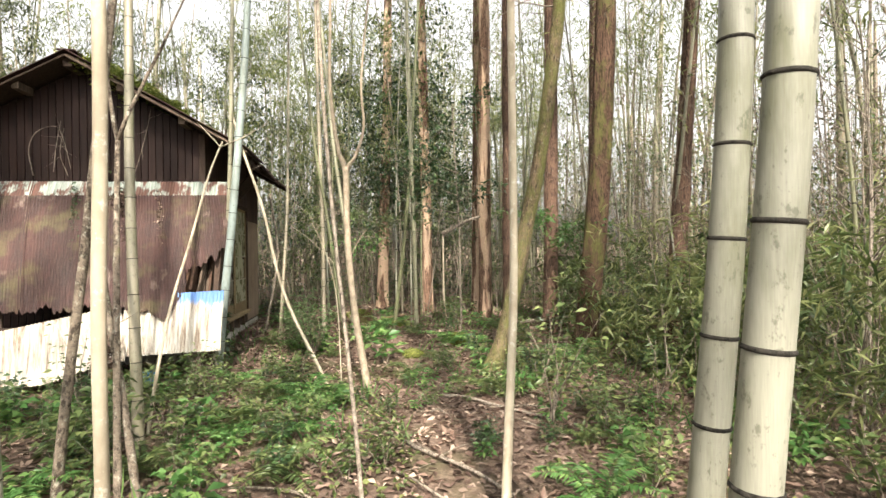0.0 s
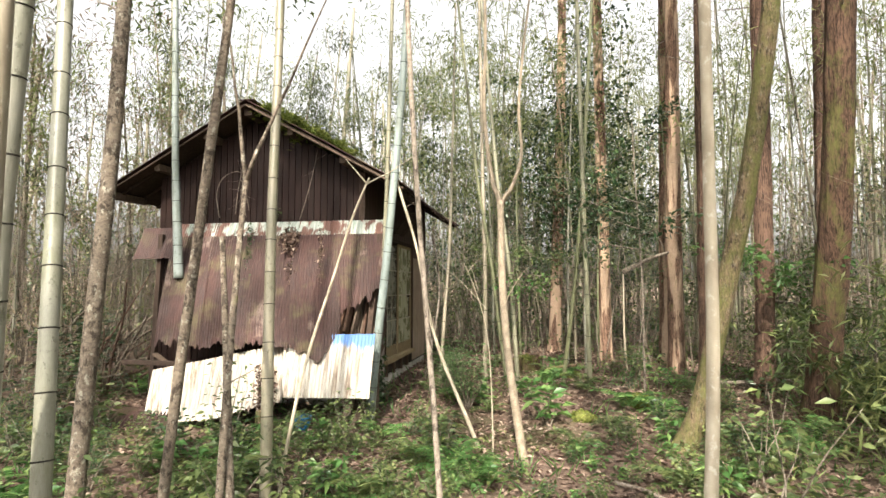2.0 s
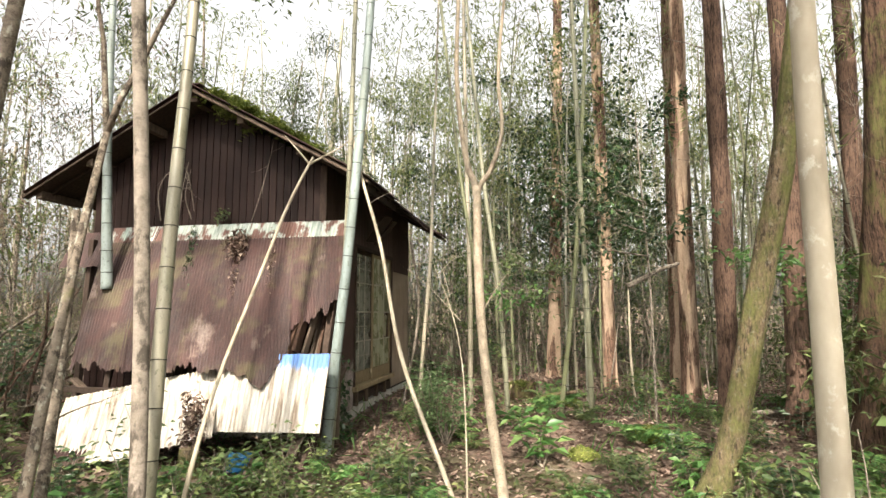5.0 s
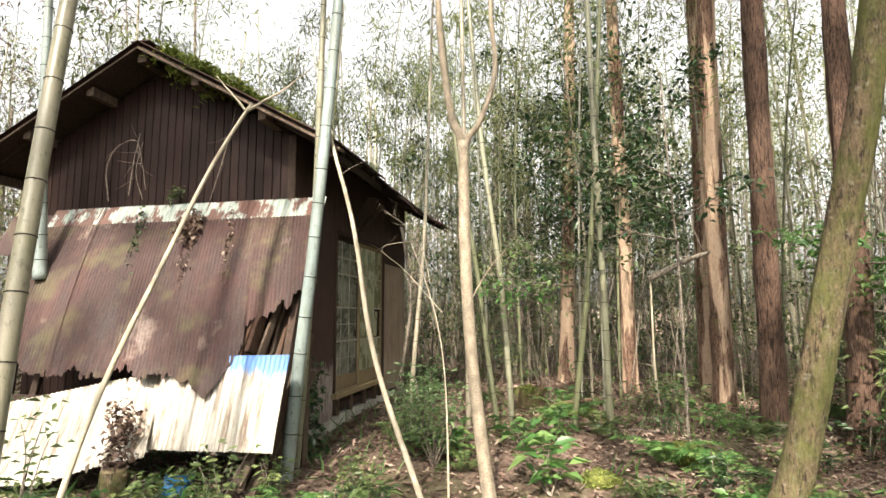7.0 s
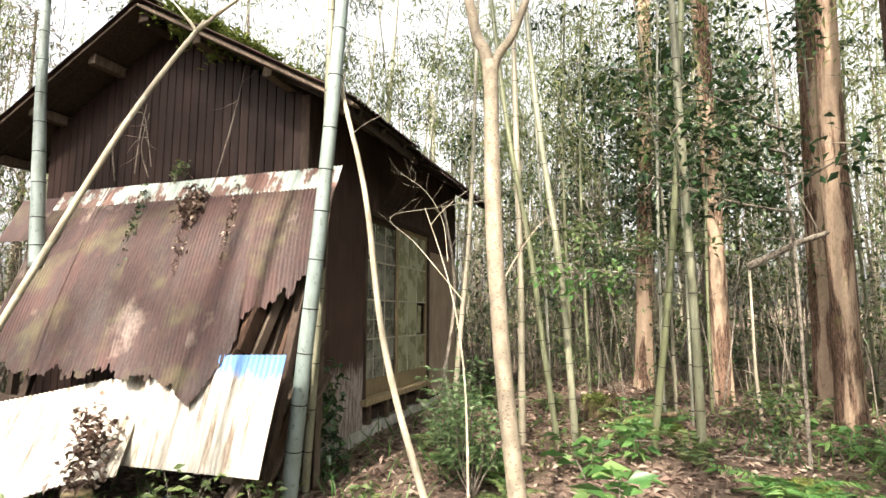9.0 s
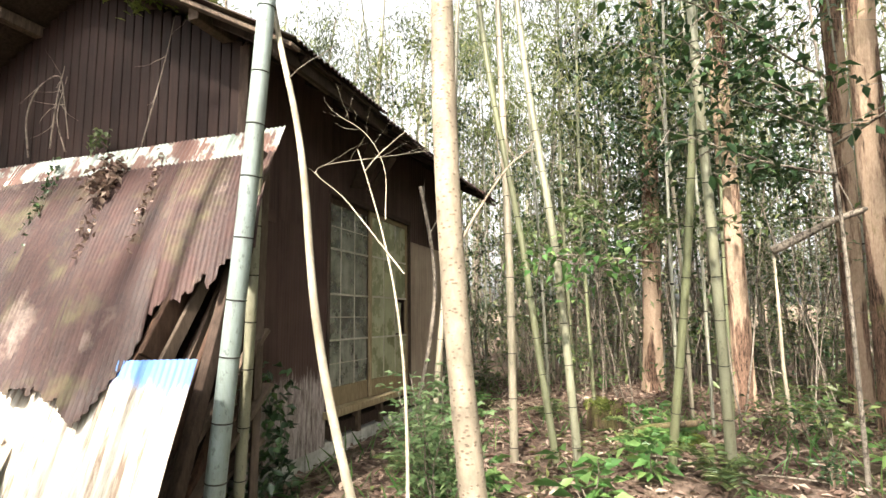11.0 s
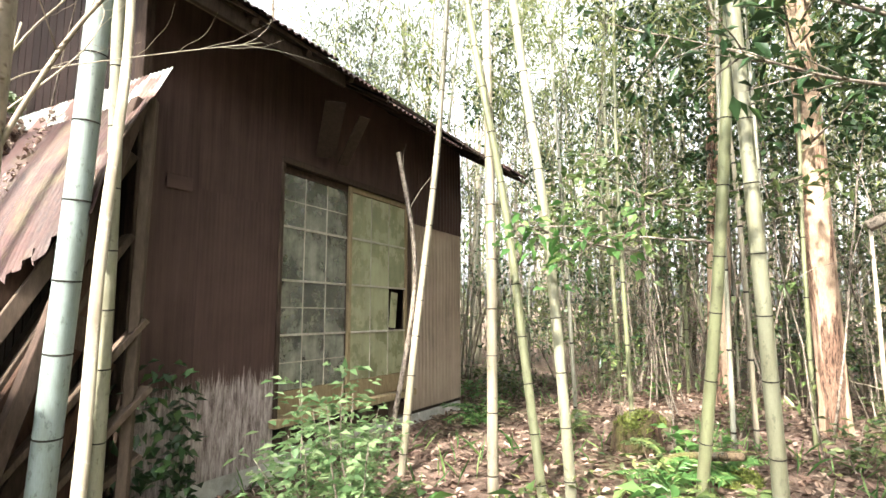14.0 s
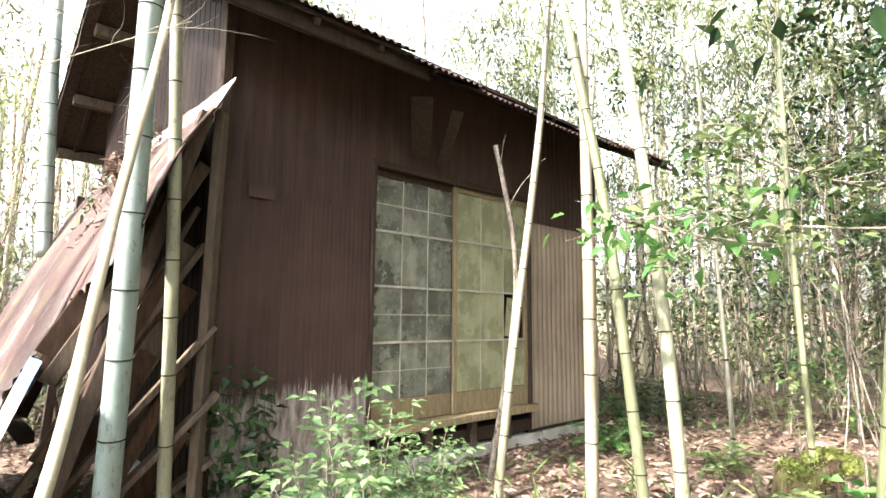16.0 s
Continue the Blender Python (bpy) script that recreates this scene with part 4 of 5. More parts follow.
tree("sapling", "thin brownish sapling with a wandering stem", [(0.85, 3.2, 0.9), (0.8, 3.3, 1.35), (0.75, 3.29, 1.9), (0.72, 3.27, 2.4)], 0.023, 5, M_TWIG, taper=0.5, flare=0, dead=3)
tree("sapling", "grey-brown sapling leaning a little", [(-1.0, 4.38, 0.4), (-0.82, 4.3, 1.5), (-0.71, 4.33, 2.6), (-0.6, 4.35, 3.6)], 0.066, 7, M_GREYBARK, taper=0.5, flare=0.1, dead=3)
tree("sapling", "spotted grey-brown trunk with rough knots", [(-1.58, 4.4, 0.5), (-1.59, 4.49, 1.5), (-1.6, 4.6, 2.6)], 0.11, 8, M_GREYBARK, taper=0.6, flare=0.15, dead=5)
tree("sapling", "thin forked sapling before the rusted sheets", [(-0.71, 4.5, 0.4), (-0.78, 4.68, 1.2), (-0.87, 4.95, 2.2), (-0.9, 5.05, 2.5)], 0.056, 2.55, M_GREYBARK, taper=0.6, flare=0.1,
     limbs=((2.5, (0.35, 0.1, 1), 1.8, 0.018), (2.5, (-0.12, 0, 1), 1.6, 0.018)))
tree("broken_sapling", "snapped grey stub of a sapling before the rusted sheets", [(-0.63, 4.5, 0.4), (-0.85, 4.8, 1.0), (-1.0, 5.0, 1.5), (-1.1, 5.1, 2.0)], 0.056, 2.1, M_GREYBARK, taper=0.7, flare=0.1, dead=1)
tree("sapling", "crooked pale bare sapling beside the hut", [(0.45, 7.61, 0.1), (0.03, 7.92, 0.8), (-0.18, 8.02, 1.4), (-0.26, 8.1, 1.9), (-0.39, 8.22, 2.4), (-0.67, 8.35, 3.1)], 0.046, 3.6, M_PALE, taper=0.7, flare=0, dead=2)
tree("sapling", "bare curved sapling before the rusted porch", [(-1.0, 5.9, 0.2), (-0.924, 6.0, 0.77), (-0.884, 6.15, 1.23), (-0.721, 6.35, 1.82), (-0.686, 6.49, 2.16), (-0.684, 6.6, 2.43), (-0.557, 6.8, 2.8)], 0.034, 2.85, M_PALE, taper=0.6, flare=0,
     limbs=((2.8, (-0.4, 0, 0.5), 0.35, 0.01), (2.8, (0.7, 0, 0.35), 0.6, 0.011)))
tree("sapling", "thin white bare sapling forking near the ground", [(0.67, 7.19, 0.2), (0.66, 7.23, 0.7), (0.63, 7.31, 1.1), (0.6, 7.35, 1.5), (0.37, 7.5, 1.9)], 0.018, 2.0, M_PALE, taper=0.22, flare=0,
     limbs=((1.9, (0.4, 0.2, 0.6), 0.4, 0.003),),
     arms=(([(0.6, 7.35, 1.5), (0.3, 7.5, 1.8), (0.07, 7.66, 1.99), (0.3, 7.85, 2.07), (0.55, 8.05, 2.14)], 0.0028),
           ([(0.5, 7.42, 1.7), (0.4, 7.62, 1.95), (0.25, 7.75, 2.15), (0.05, 7.85, 2.3)], 0.0022)))

bamboo("thick grey-green bamboo culm with black node rings", [(1.83, 2.0, 0.85), (1.9, 1.96, 1.58), (1.93, 1.94, 2.28)], 0.105, 9, M_BAM_PALE, 0.27, ring_h=0.085)
bamboo("thick pale bamboo culm with black node rings", [(1.69, 1.62, 1.05), (1.74, 1.59, 1.58), (1.77, 1.56, 2.1)], 0.11, 9, M_BAM_PALE, 0.27, ring_h=0.085)
bamboo("blue-grey bamboo culm leaning beside the porch", [(-0.98, 8.29, 0.1), (-0.89, 8.28, 1.0), (-0.77, 8.26, 2.0), (-0.66, 8.24, 3.2), (-0.56, 8.2, 4.2)], 0.12, 10, M_BAM_GREY, 0.36)
bamboo("slimmer green-grey bamboo culm beside the hut's corner", [(-1.03, 8.57, 0.1), (-0.94, 8.52, 1.0), (-0.86, 8.46, 2.0), (-0.8, 8.38, 3.0)], 0.072, 9, M_BAM_OLIVE, 0.33)
hung = bamboo("broken blue-grey bamboo culm resting on the rusted sheets", [(-3.73, 8.30, 1.86), (-3.78, 8.26, 3.0), (-3.82, 8.24, 4.0)], 0.13, 8, M_BAM_GREY, 0.3, foot=True)
bamboo("pale bamboo culm before the hut", [(-0.99, 5.61, 0.2), (-1.07, 5.76, 1.2), (-1.16, 5.94, 2.4), (-1.21, 6.1, 3.6)], 0.1, 9, M_BAM_TAN, 0.3)
bamboo("pale grey bamboo culm leaning", [(-0.85, 3.45, 1.0), (-1.0, 3.6, 2.0), (-1.2, 3.8, 3.0)], 0.085, 9, M_BAM_PALE, 0.26)
bamboo("grey bamboo culm with dark nodes", [(-0.84, 3.2, 1.2), (-0.8, 3.17, 2.0), (-0.72, 3.16, 3.0)], 0.085, 9, M_BAM_PALE, 0.28)
bamboo("tan bamboo culm near the window", [(0.29, 10.37, 0.2), (0.3, 10.37, 1.8), (0.26, 10.42, 3.4)], 0.074, 9, M_BAM_TAN, 0.36, leaves=10)
bamboo("green-grey bamboo culm leaning over", [(0.81, 10.37, 0.2), (0.76, 10.36, 1.1), (0.7, 10.32, 2.0), (0.51, 10.33, 3.4)], 0.071, 9, M_BAM_OLIVE, 0.36, leaves=10)
bamboo("green bamboo culm bending near the window", [(0.65, 10.31, 0.2), (0.51, 10.39, 1.1), (0.42, 10.38, 2.0), (0.19, 10.28, 3.4)], 0.062, 9, M_BAM_GREEN, 0.34, leaves=10)
bamboo("green-grey bamboo culm with pale nodes", [(1.91, 10.3, 0.2), (1.88, 10.12, 1.5), (1.83, 9.95, 3.0)], 0.08, 9, M_BAM_OLIVE, 0.36, leaves=8)
bamboo("dark green bamboo culm leaning", [(1.51, 10.5, 0.2), (1.68, 10.35, 1.5), (1.81, 10.2, 2.8)], 0.07, 9, M_BAM_GREEN, 0.36, leaves=8)
bamboo("thin tan bamboo culm before the window", [(-0.46, 10.44, 0.2), (-0.41, 10.55, 1.2), (-0.35, 10.69, 2.2), (-0.34, 10.81, 2.9)], 0.062, 7, M_BAM_TAN, 0.3)
tree("broken_sapling", "snapped grey stem leaning before the window", [(-0.75, 10.7, 0.3), (-0.56, 10.73, 1.2), (-0.49, 10.73, 1.8), (-0.62, 10.62, 2.6)], 0.045, 2.65, M_TWIG, taper=0.8, flare=0,
     limbs=((2.2, (0.5, 0.2, 0.8), 0.5, 0.007), (2.4, (-0.2, 0.1, 1), 0.35, 0.006)))

# ---- the wood around: stems that one can count nearby, and the thicket beyond ----


def clear_of_walk(x, y):
    """Away from the walked line, the hut and its front."""
    if -0.4 < x < 3.2 and -3 < y < 9.6:
        return False
    if -5.6 < x < 0.1 and 5.0 < y < 14.2:
        return False
    return True


def small_bamboo(label, h, d, mat, lean, twigs):
    """A thin culm with side twigs and drooping leaves, its foot at the origin."""
    b = thing("bamboo", label, "bamboo", "thin bamboo in the grove")
    line = curve_through([(0, 0, -0.1), (lean * 0.15, 0, h * 0.35), (lean * 0.5, lean * 0.1, h * 0.7), (lean, lean * 0.3, h)], 26)
    n = len(line)
    rel, rr = [], []
    nodes = []
    for i, p in enumerate(line):
        rel.append(p)
        rr.append(d / 2 * (1 - 0.6 * i / n))
        if i % 2 == 1:
            nodes.append((p, rr[-1]))
    part("culm", data_mesh("culm", *tube_data(rel, rr, 7), mat), None, b)
    rings = [tube_data([p - Vector((0, 0, 0.008)), p, p + Vector((0, 0, 0.008))], [r, r * 1.15, r], 7, cap=False) for p, r in nodes]
    part("node_rings", data_mesh("node_rings", *joined(rings), M_NODE), None, b)["kind"] = "stuff"
    bits, pts = [], []
    for _ in range(twigs):
        k = rnd.randrange(int(n * 0.4), n - 1)
        a = rnd.uniform(0, 6.28)
        ll, lr = grow_limb(line[k], (math.cos(a), math.sin(a), 0.7), rnd.uniform(0.5, 1.3), 0.006, 5, 0.2, 4)
        bits.append(tube_data(ll, lr, 4, cap=False))
        for q in ll[2:]:
            pts += [np.array(q) + rng.normal(size=3) * 0.12 for _ in range(9)]
    if bits:
        part("twig_spray", data_mesh("twigs", *joined(bits), mat), None, b)["kind"] = "stuff"
        part("leaves", leaves_mesh("leaves", np.array(pts), 0.14, 0.022, M_BAMLEAF, 0.8), None, b)["kind"] = "stuff"
    return b


kinds = [small_bamboo("thin green bamboo culm with sparse drooping leaves", 7.5, 0.05, M_BAM_GREEN, 0.5, 16),
         small_bamboo("thin grey-green bamboo culm with sparse leaves", 8.5, 0.06, M_BAM_OLIVE, -0.4, 18),
         small_bamboo("dry tan bamboo culm, nearly bare", 6.5, 0.045, M_BAM_TAN, 0.7, 4),
         small_bamboo("slim pale bamboo culm, leafy at its top", 7.0, 0.04, M_BAM_PALE, 0.3, 14)]
placed = 0
spots = []
while placed < 190:
    a = rnd.random()
    if a < 0.62:
        x, y = rnd.uniform(-3.5, 9), rnd.uniform(11.5, 24)
    elif a < 0.82:
        x, y = rnd.uniform(-13, -4.8), rnd.uniform(4.5, 17)
    else:
        x, y = rnd.uniform(5.2, 12), rnd.uniform(4, 13)
    if not clear_of_walk(x, y) or any((x - p) ** 2 + (y - q) ** 2 < 0.1 for p, q in spots):
        continue
    spots.append((x, y))
    k = kinds[placed % 4]
    m = pose(x, y, ground_z(x, y), rnd.uniform(-4, 4), rnd.uniform(-4, 4), rnd.uniform(0, 360))
    if placed < 4:
        k.matrix_basis = m
    else:
        copy_thing(k, m).scale = [rnd.uniform(0.8, 1.2)] * 3
    placed += 1

# far stems, beyond counting
bits = []
for _ in range(900):
    a = rnd.uniform(0, 6.283)
    r = 10 + 24 * rnd.random() ** 0.7
    x, y = 0.5 + math.sin(a) * r, 8 + math.cos(a) * r
    if not clear_of_walk(x, y) or (abs(x) < 9 and 0 < y < 17):
        continue
    g = ground_z(x, y) - 0.1
    h = rnd.uniform(6, 12)
    lx, ly = rnd.gauss(0, 0.5), rnd.gauss(0, 0.5)
    d = rnd.choice((0.03, 0.04, 0.05, 0.07, 0.12))
    bits.append(tube_data([Vector((x, y, g)), Vector((x + lx * 0.3, y + ly * 0.3, g + h * 0.5)), Vector((x + lx, y + ly, g + h))], [d, d * 0.8, d * 0.4], 5, cap=False))
far = part("far_stems", data_mesh("far_stems", *joined(bits[::2]), M_BAM_TAN), None)
tagged(far, "dense far grove of pale bamboo and tree stems", "woods", kind="stuff")
far = part("far_stems", data_mesh("far_stems", *joined(bits[1::2]), M_GREYBARK), None)
tagged(far, "dense far grove of grey-brown tree stems", "woods", kind="stuff")


def thicket(name, label, boxes, length, width, mat, droop=0.4):
    """A mass of leaves in clumps, with gaps between."""
    pts = [clumps(n, per, c, s, k) for n, per, c, s, k in boxes]
    ob = part(name, leaves_mesh(name, np.concatenate(pts), length, width, mat, droop), None)
    return tagged(ob, label, "foliage", kind="stuff")


thicket("bamboo_foliage", "pale green bamboo foliage high among the far stems",
        [(230, 80, (2, 25, 6.0), (17, 7, 4.5), 0.6), (180, 60, (-11, 12, 6), (4.5, 9, 4.5), 0.5), (190, 60, (13, 10, 5.5), (4.5, 9, 4.5), 0.5), (300, 50, (1, -9, 6), (14, 5, 5), 0.6)], 0.2, 0.04, M_BAMLEAF, 0.8)
thicket("bamboo_foliage", "sparse pale bamboo foliage over the hut and the near grove",
        [(150, 55, (-2.5, 16.5, 5.0), (5, 2, 2.4), 0.35), (60, 55, (3.5, 17.5, 5.5), (6, 2.5, 3.2), 0.4), (70, 40, (2, 13, 5.4), (4, 2, 2.0), 0.3)], 0.15, 0.026, M_BAMLEAF, 0.8)
# leaves added above the view, to dim the skylight and dapple the sun
thicket("canopy", "unseen leaves added high over the walk to shade and dapple it",
        [(860, 80, (1.0, 2.0, 11.0), (12, 9, 2.0), 0.42), (160, 60, (-3, 10.5, 10.5), (6, 3, 1.8), 0.5)], 0.2, 0.07, M_LEAF, 0.5)
thicket("evergreen_foliage", "dark glossy evergreen foliage between the stems",
        [(130, 46, (1.6, 16.4, 3.4), (3.4, 1.8, 2.7), 0.28), (240, 40, (4, 20, 3.2), (12, 3, 3.2), 0.4), (70, 36, (-4, 17, 4), (3, 2, 3), 0.3), (95, 60, (2.0, 14.3, 4.3), (1.4, 1.2, 2.0), 0.28), (110, 40, (9.5, 13, 3), (2.5, 5, 3), 0.4)], 0.11, 0.05, M_LEAF_DARK)
thicket("bright_foliage", "fresh green broad leaves of the undergrowth trees",
        [(130, 34, (2.2, 15.0, 2.0), (3.0, 2.0, 1.4), 0.25), (120, 34, (5, 19, 1.6), (9, 3, 1.4), 0.35), (40, 34, (5.2, 10.6, 1.6), (0.8, 0.8, 0.7), 0.2), (90, 34, (-9, 14, 1.5), (3, 4, 1.5), 0.3)], 0.1, 0.045, M_LEAF)
thicket("dry_foliage", "dry tan twigs and leaves of the tangled brush",
        [(420, 44, (-8.8, 10.5, 3.6), (3.4, 5.5, 3.4), 0.35), (200, 40, (9, 10, 2.5), (3, 5, 2.5), 0.35), (200, 40, (2, 22, 2), (13, 3, 2), 0.4)], 0.11, 0.026, M_DRYLEAF, 0.6)
thicket("bamboo_grass", "thicket of green bamboo grass",
        [(170, 60, (6.4, 5.4, 0.9), (1.9, 3.8, 0.9), 0.25), (60, 50, (6.5, 10.5, 0.7), (1.6, 2, 0.7), 0.25)], 0.2, 0.032, M_LEAF, 0.5)
thicket("bamboo_grass", "thicket of pale yellowish bamboo grass",
        [(160, 50, (6.2, 5.6, 1.0), (2.0, 3.8, 1.1), 0.3)], 0.2, 0.028, M_BAMLEAF, 0.5)


def ring_of_leaves(name, label, n, per, r0, r1, z1, length, width, mat):
    """Undergrowth of the far wood, all round, thicker towards the ground."""
    a = rng.uniform(0, 2 * math.pi, n)
    r = rng.uniform(r0, r1, n)
    c = np.stack([0.5 + np.sin(a) * r, 7 + np.cos(a) * r, z1 * rng.uniform(0, 1, n) ** 1.5], 1)
    c[:, 2] += np.array([ground_z(x, y) for x, y in c[:, :2]])
    pts = np.repeat(c, per, axis=0) + rng.normal(size=(n * per, 3)) * (0.55, 0.55, 0.4)
    ob = part(name, leaves_mesh(name, pts, length, width, mat, 0.4), None)
    return tagged(ob, label, "foliage", kind="stuff")


# closes the horizon all round; the unseen part behind the camera dims low skylight
ring_of_leaves("far_undergrowth", "dark evergreen undergrowth filling the far wood", 950, 34, 14, 27, 5.0, 0.24, 0.11, M_LEAF_DARK)
ring_of_leaves("far_undergrowth", "olive undergrowth filling the far wood", 1100, 34, 13, 27, 4.0, 0.22, 0.09, M_HERB)
thicket("drooping_sprays", "drooping grey-green bamboo sprays behind the hut",
        [(64, 170, (-1.2, 16.4, 6.2), (4.2, 1.4, 2.4), 0.45), (50, 150, (-4.5, 17.5, 7.0), (4.0, 1.6, 2.4), 0.5), (22, 170, (4.5, 18.0, 5.5), (4.0, 1.5, 2.5), 0.5), (30, 150, (-7.5, 13, 5.0), (2.5, 3.0, 2.0), 0.5)], 0.16, 0.026, M_LEAF_GREY, 1.1)
thicket("roof_plants", "green plants and moss growing on the roof ridge",
        [(60, 34, (-2.62, 9.0, 4.25), (0.16, 0.5, 0.03), 0.06), (60, 34, (-2.34, 9.0, 4.1), (0.16, 0.5, 0.03), 0.06), (50, 34, (-2.06, 9.1, 3.94), (0.16, 0.5, 0.03), 0.06), (24, 34, (-1.82, 9.2, 3.8), (0.12, 0.5, 0.03), 0.05), (18, 30, (-2.9, 8.9, 4.38), (0.1, 0.4, 0.03), 0.05)], 0.075, 0.03, M_MOSS, -0.5)


def ivy(label, line_pts, radius, z_density, leaf, mat=M_LEAF_DARK):
    """Ivy climbing a trunk: leaves that stand off the bark."""
    line = curve_through(line_pts, 30)
    pts = []
    for _ in range(z_density):
        q = line[rnd.randrange(31)]
        a, r = rnd.uniform(0, 6.28), radius * rnd.uniform(0.8, 1.9)
        pts.append((q.x + math.cos(a) * r, q.y + math.sin(a) * r, q.z + rnd.uniform(-0.15, 0.15)))
    ob = part("ivy", leaves_mesh("ivy", np.array(pts), leaf, leaf * 0.6, mat, 0.5), None)
    return tagged(ob, label, "ivy", kind="stuff")


ivy("dark ivy on a cedar trunk", [(1.62, 14.9, 3.2), (1.7, 15.1, 5), (1.8, 15.3, 8)], 0.3, 900, 0.12)
ivy("dark ivy on a cedar trunk", [(2.47, 13.1, 3.0), (2.44, 12.95, 5), (2.4, 12.8, 8)], 0.34, 900, 0.12)
ivy("ivy at the foot of the hut's corner", [(-1.12, 8.95, 0.1), (-1.2, 9.0, 0.5), (-1.2, 8.96, 0.95)], 0.12, 460, 0.085)


def hanging_bough(label, start, way, length, n, leaf, mat):
    """A thin leafy bough of an evergreen."""
    ll, rr = grow_limb(start, way, length, 0.012, 8, 0.12)
    b = thing("leafy_bough", label, "branch", at=start)
    rel = [q - Vector(start) for q in ll]
    part("stem", data_mesh("stem", *tube_data(rel, rr, 5), M_TWIG), None, b)
    pts = []
    for k in range(3, 9):
        for _ in range(2):
            tl, tr_ = grow_limb(rel[k], (rnd.uniform(-1, 1), rnd.uniform(-1, 1), rnd.uniform(-0.5, 0.2)), 0.4, 0.005, 4, 0.2)
            part("twig", data_mesh("twig", *tube_data(tl, tr_, 4), M_TWIG), None, b)
            pts += [np.array(q) + rng.normal(size=3) * 0.05 for q in tl[1:] for _ in range(n)]
    part("leaves", leaves_mesh("leaves", np.array(pts), leaf, leaf * 0.5, mat, 0.35), None, b)["kind"] = "stuff"
    return b


hanging_bough("evergreen bough with large dark leaves", (2.47, 12.9, 3.6), (-0.2, -1, 0.05), 2.6, 3, 0.1, M_LEAF_DARK)
hanging_bough("evergreen bough with large dark leaves", (2.45, 12.9, 4.1), (0.15, -1, 0.0), 3.0, 3, 0.1, M_LEAF_DARK)
hanging_bough("evergreen bough with large dark leaves", (2.44, 12.9, 3.9), (0.5, -0.8, 0.1), 2.4, 3, 0.1, M_LEAF_DARK)
hanging_bough("evergreen bough with large dark leaves", (2.44, 12.9, 2.9), (0.3, -0.8, 0.1), 1.6, 4, 0.11, M_LEAF_DARK)
hanging_bough("bough with green leaves among the bamboo", (1.6, 11.8, 1.9), (-1, -0.6, 0.12), 1.3, 3, 0.09, M_LEAF)
hanging_bough("bough with green leaves among the bamboo", (1.5, 12.2, 2.2), (-0.6, -0.9, -0.02), 1.7, 4, 0.09, M_LEAF)
hanging_bough("bough with green leaves among the bamboo", (1.2, 12.6, 2.3), (0.4, -0.9, -0.05), 1.7, 4, 0.09, M_LEAF)
hanging_bough("fresh green bough beside the dark cedar", (4.35, 10.0, 2.2), (-0.7, -0.6, 0.0), 0.9, 5, 0.1, M_LEAF_BRIGHT)
hanging_bough("fresh green bough beside the mossy cedar", (4.4, 10.0, 2.0), (0.3, -0.9, -0.05), 1.0, 5, 0.1, M_LEAF_BRIGHT)


# ---- forest floor ----
def floor_spots(n, x0, x1, y0, y1, lift):
    x = rng.uniform(x0, x1, n)
    y = rng.uniform(y0, y1, n)
    z = np.array([ground_z(a, b) for a, b in zip(x, y)]) + rng.uniform(0, lift, n)
    return np.stack([x, y, z], 1)


sp = floor_spots(60000, -6, 8, 1.5, 16, 0.035)
lit = part("leaf_litter", leaves_mesh("leaf_litter", sp, 0.09, 0.035, M_LITTER, 0.05, 0.35), None)
tagged(lit, "scattered dry brown fallen leaves on the soil", "leaf litter", kind="stuff")

spm = floor_spots(34000, -6.5, 8.5, 2.0, 17, 0.16)
keep = np.array([noise.noise((p[0] * 0.8, p[1] * 0.8, 5.0)) > (-0.05 if not (-1.3 < p[0] < 3.0 and p[1] > 8) else 0.3) for p in spm])
gc = part("ground_cover", leaves_mesh("ground_cover", spm[keep], 0.065, 0.035, M_HERB, -0.15), None)
tagged(gc, "low green seedlings covering the forest floor", "undergrowth", kind="stuff")
spg = floor_spots(7000, -6.5, 8.5, 2.0, 15, 0.02)
keep = np.array([noise.noise((p[0] * 0.6, p[1] * 0.6, 21.0)) > 0.1 for p in spg])
gg = part("grass", leaves_mesh("grass", spg[keep], 0.24, 0.012, M_LEAF_BRIGHT, -1.3), None)
tagged(gg, "thin tufts of grass on the forest floor", "grass", kind="stuff")


def fern(label, size, mat):
    f = thing("fern", label, "fern", "ferns on the forest floor")
    pts, dirs = [], []
    bits = [tube_data(curve_through([(0, 0, 0), (0.3, 0, 0.28), (0.62, 0, 0.36), (1.0, 0, 0.22)], 12), [0.008] * 13, 4, cap=False)]
    line = curve_through([(0, 0, 0), (0.3, 0, 0.28), (0.62, 0, 0.36), (1.0, 0, 0.22)], 30)
    for i in range(5, 31):
        w = math.sin(math.pi * min(1, (i - 3) / 30)) ** 0.6
        for s in (-1, 1):
            pts.append(np.array(line[i]))
            dirs.append((0.35, s, -0.1))
    me = leaves_mesh("frond", np.array(pts), 0.22, 0.05, mat, 0.05, dirs=np.array(dirs) * 3)
    for k in range(9):
        ob = part("frond", me, None, f)
        ob.matrix_basis = pose(0, 0, 0, rnd.uniform(-8, 8), rnd.uniform(-25, 12), 40 * k + rnd.uniform(-12, 12)) @ Matrix.Scale(size * rnd.uniform(0.75, 1.1), 4)
    return f


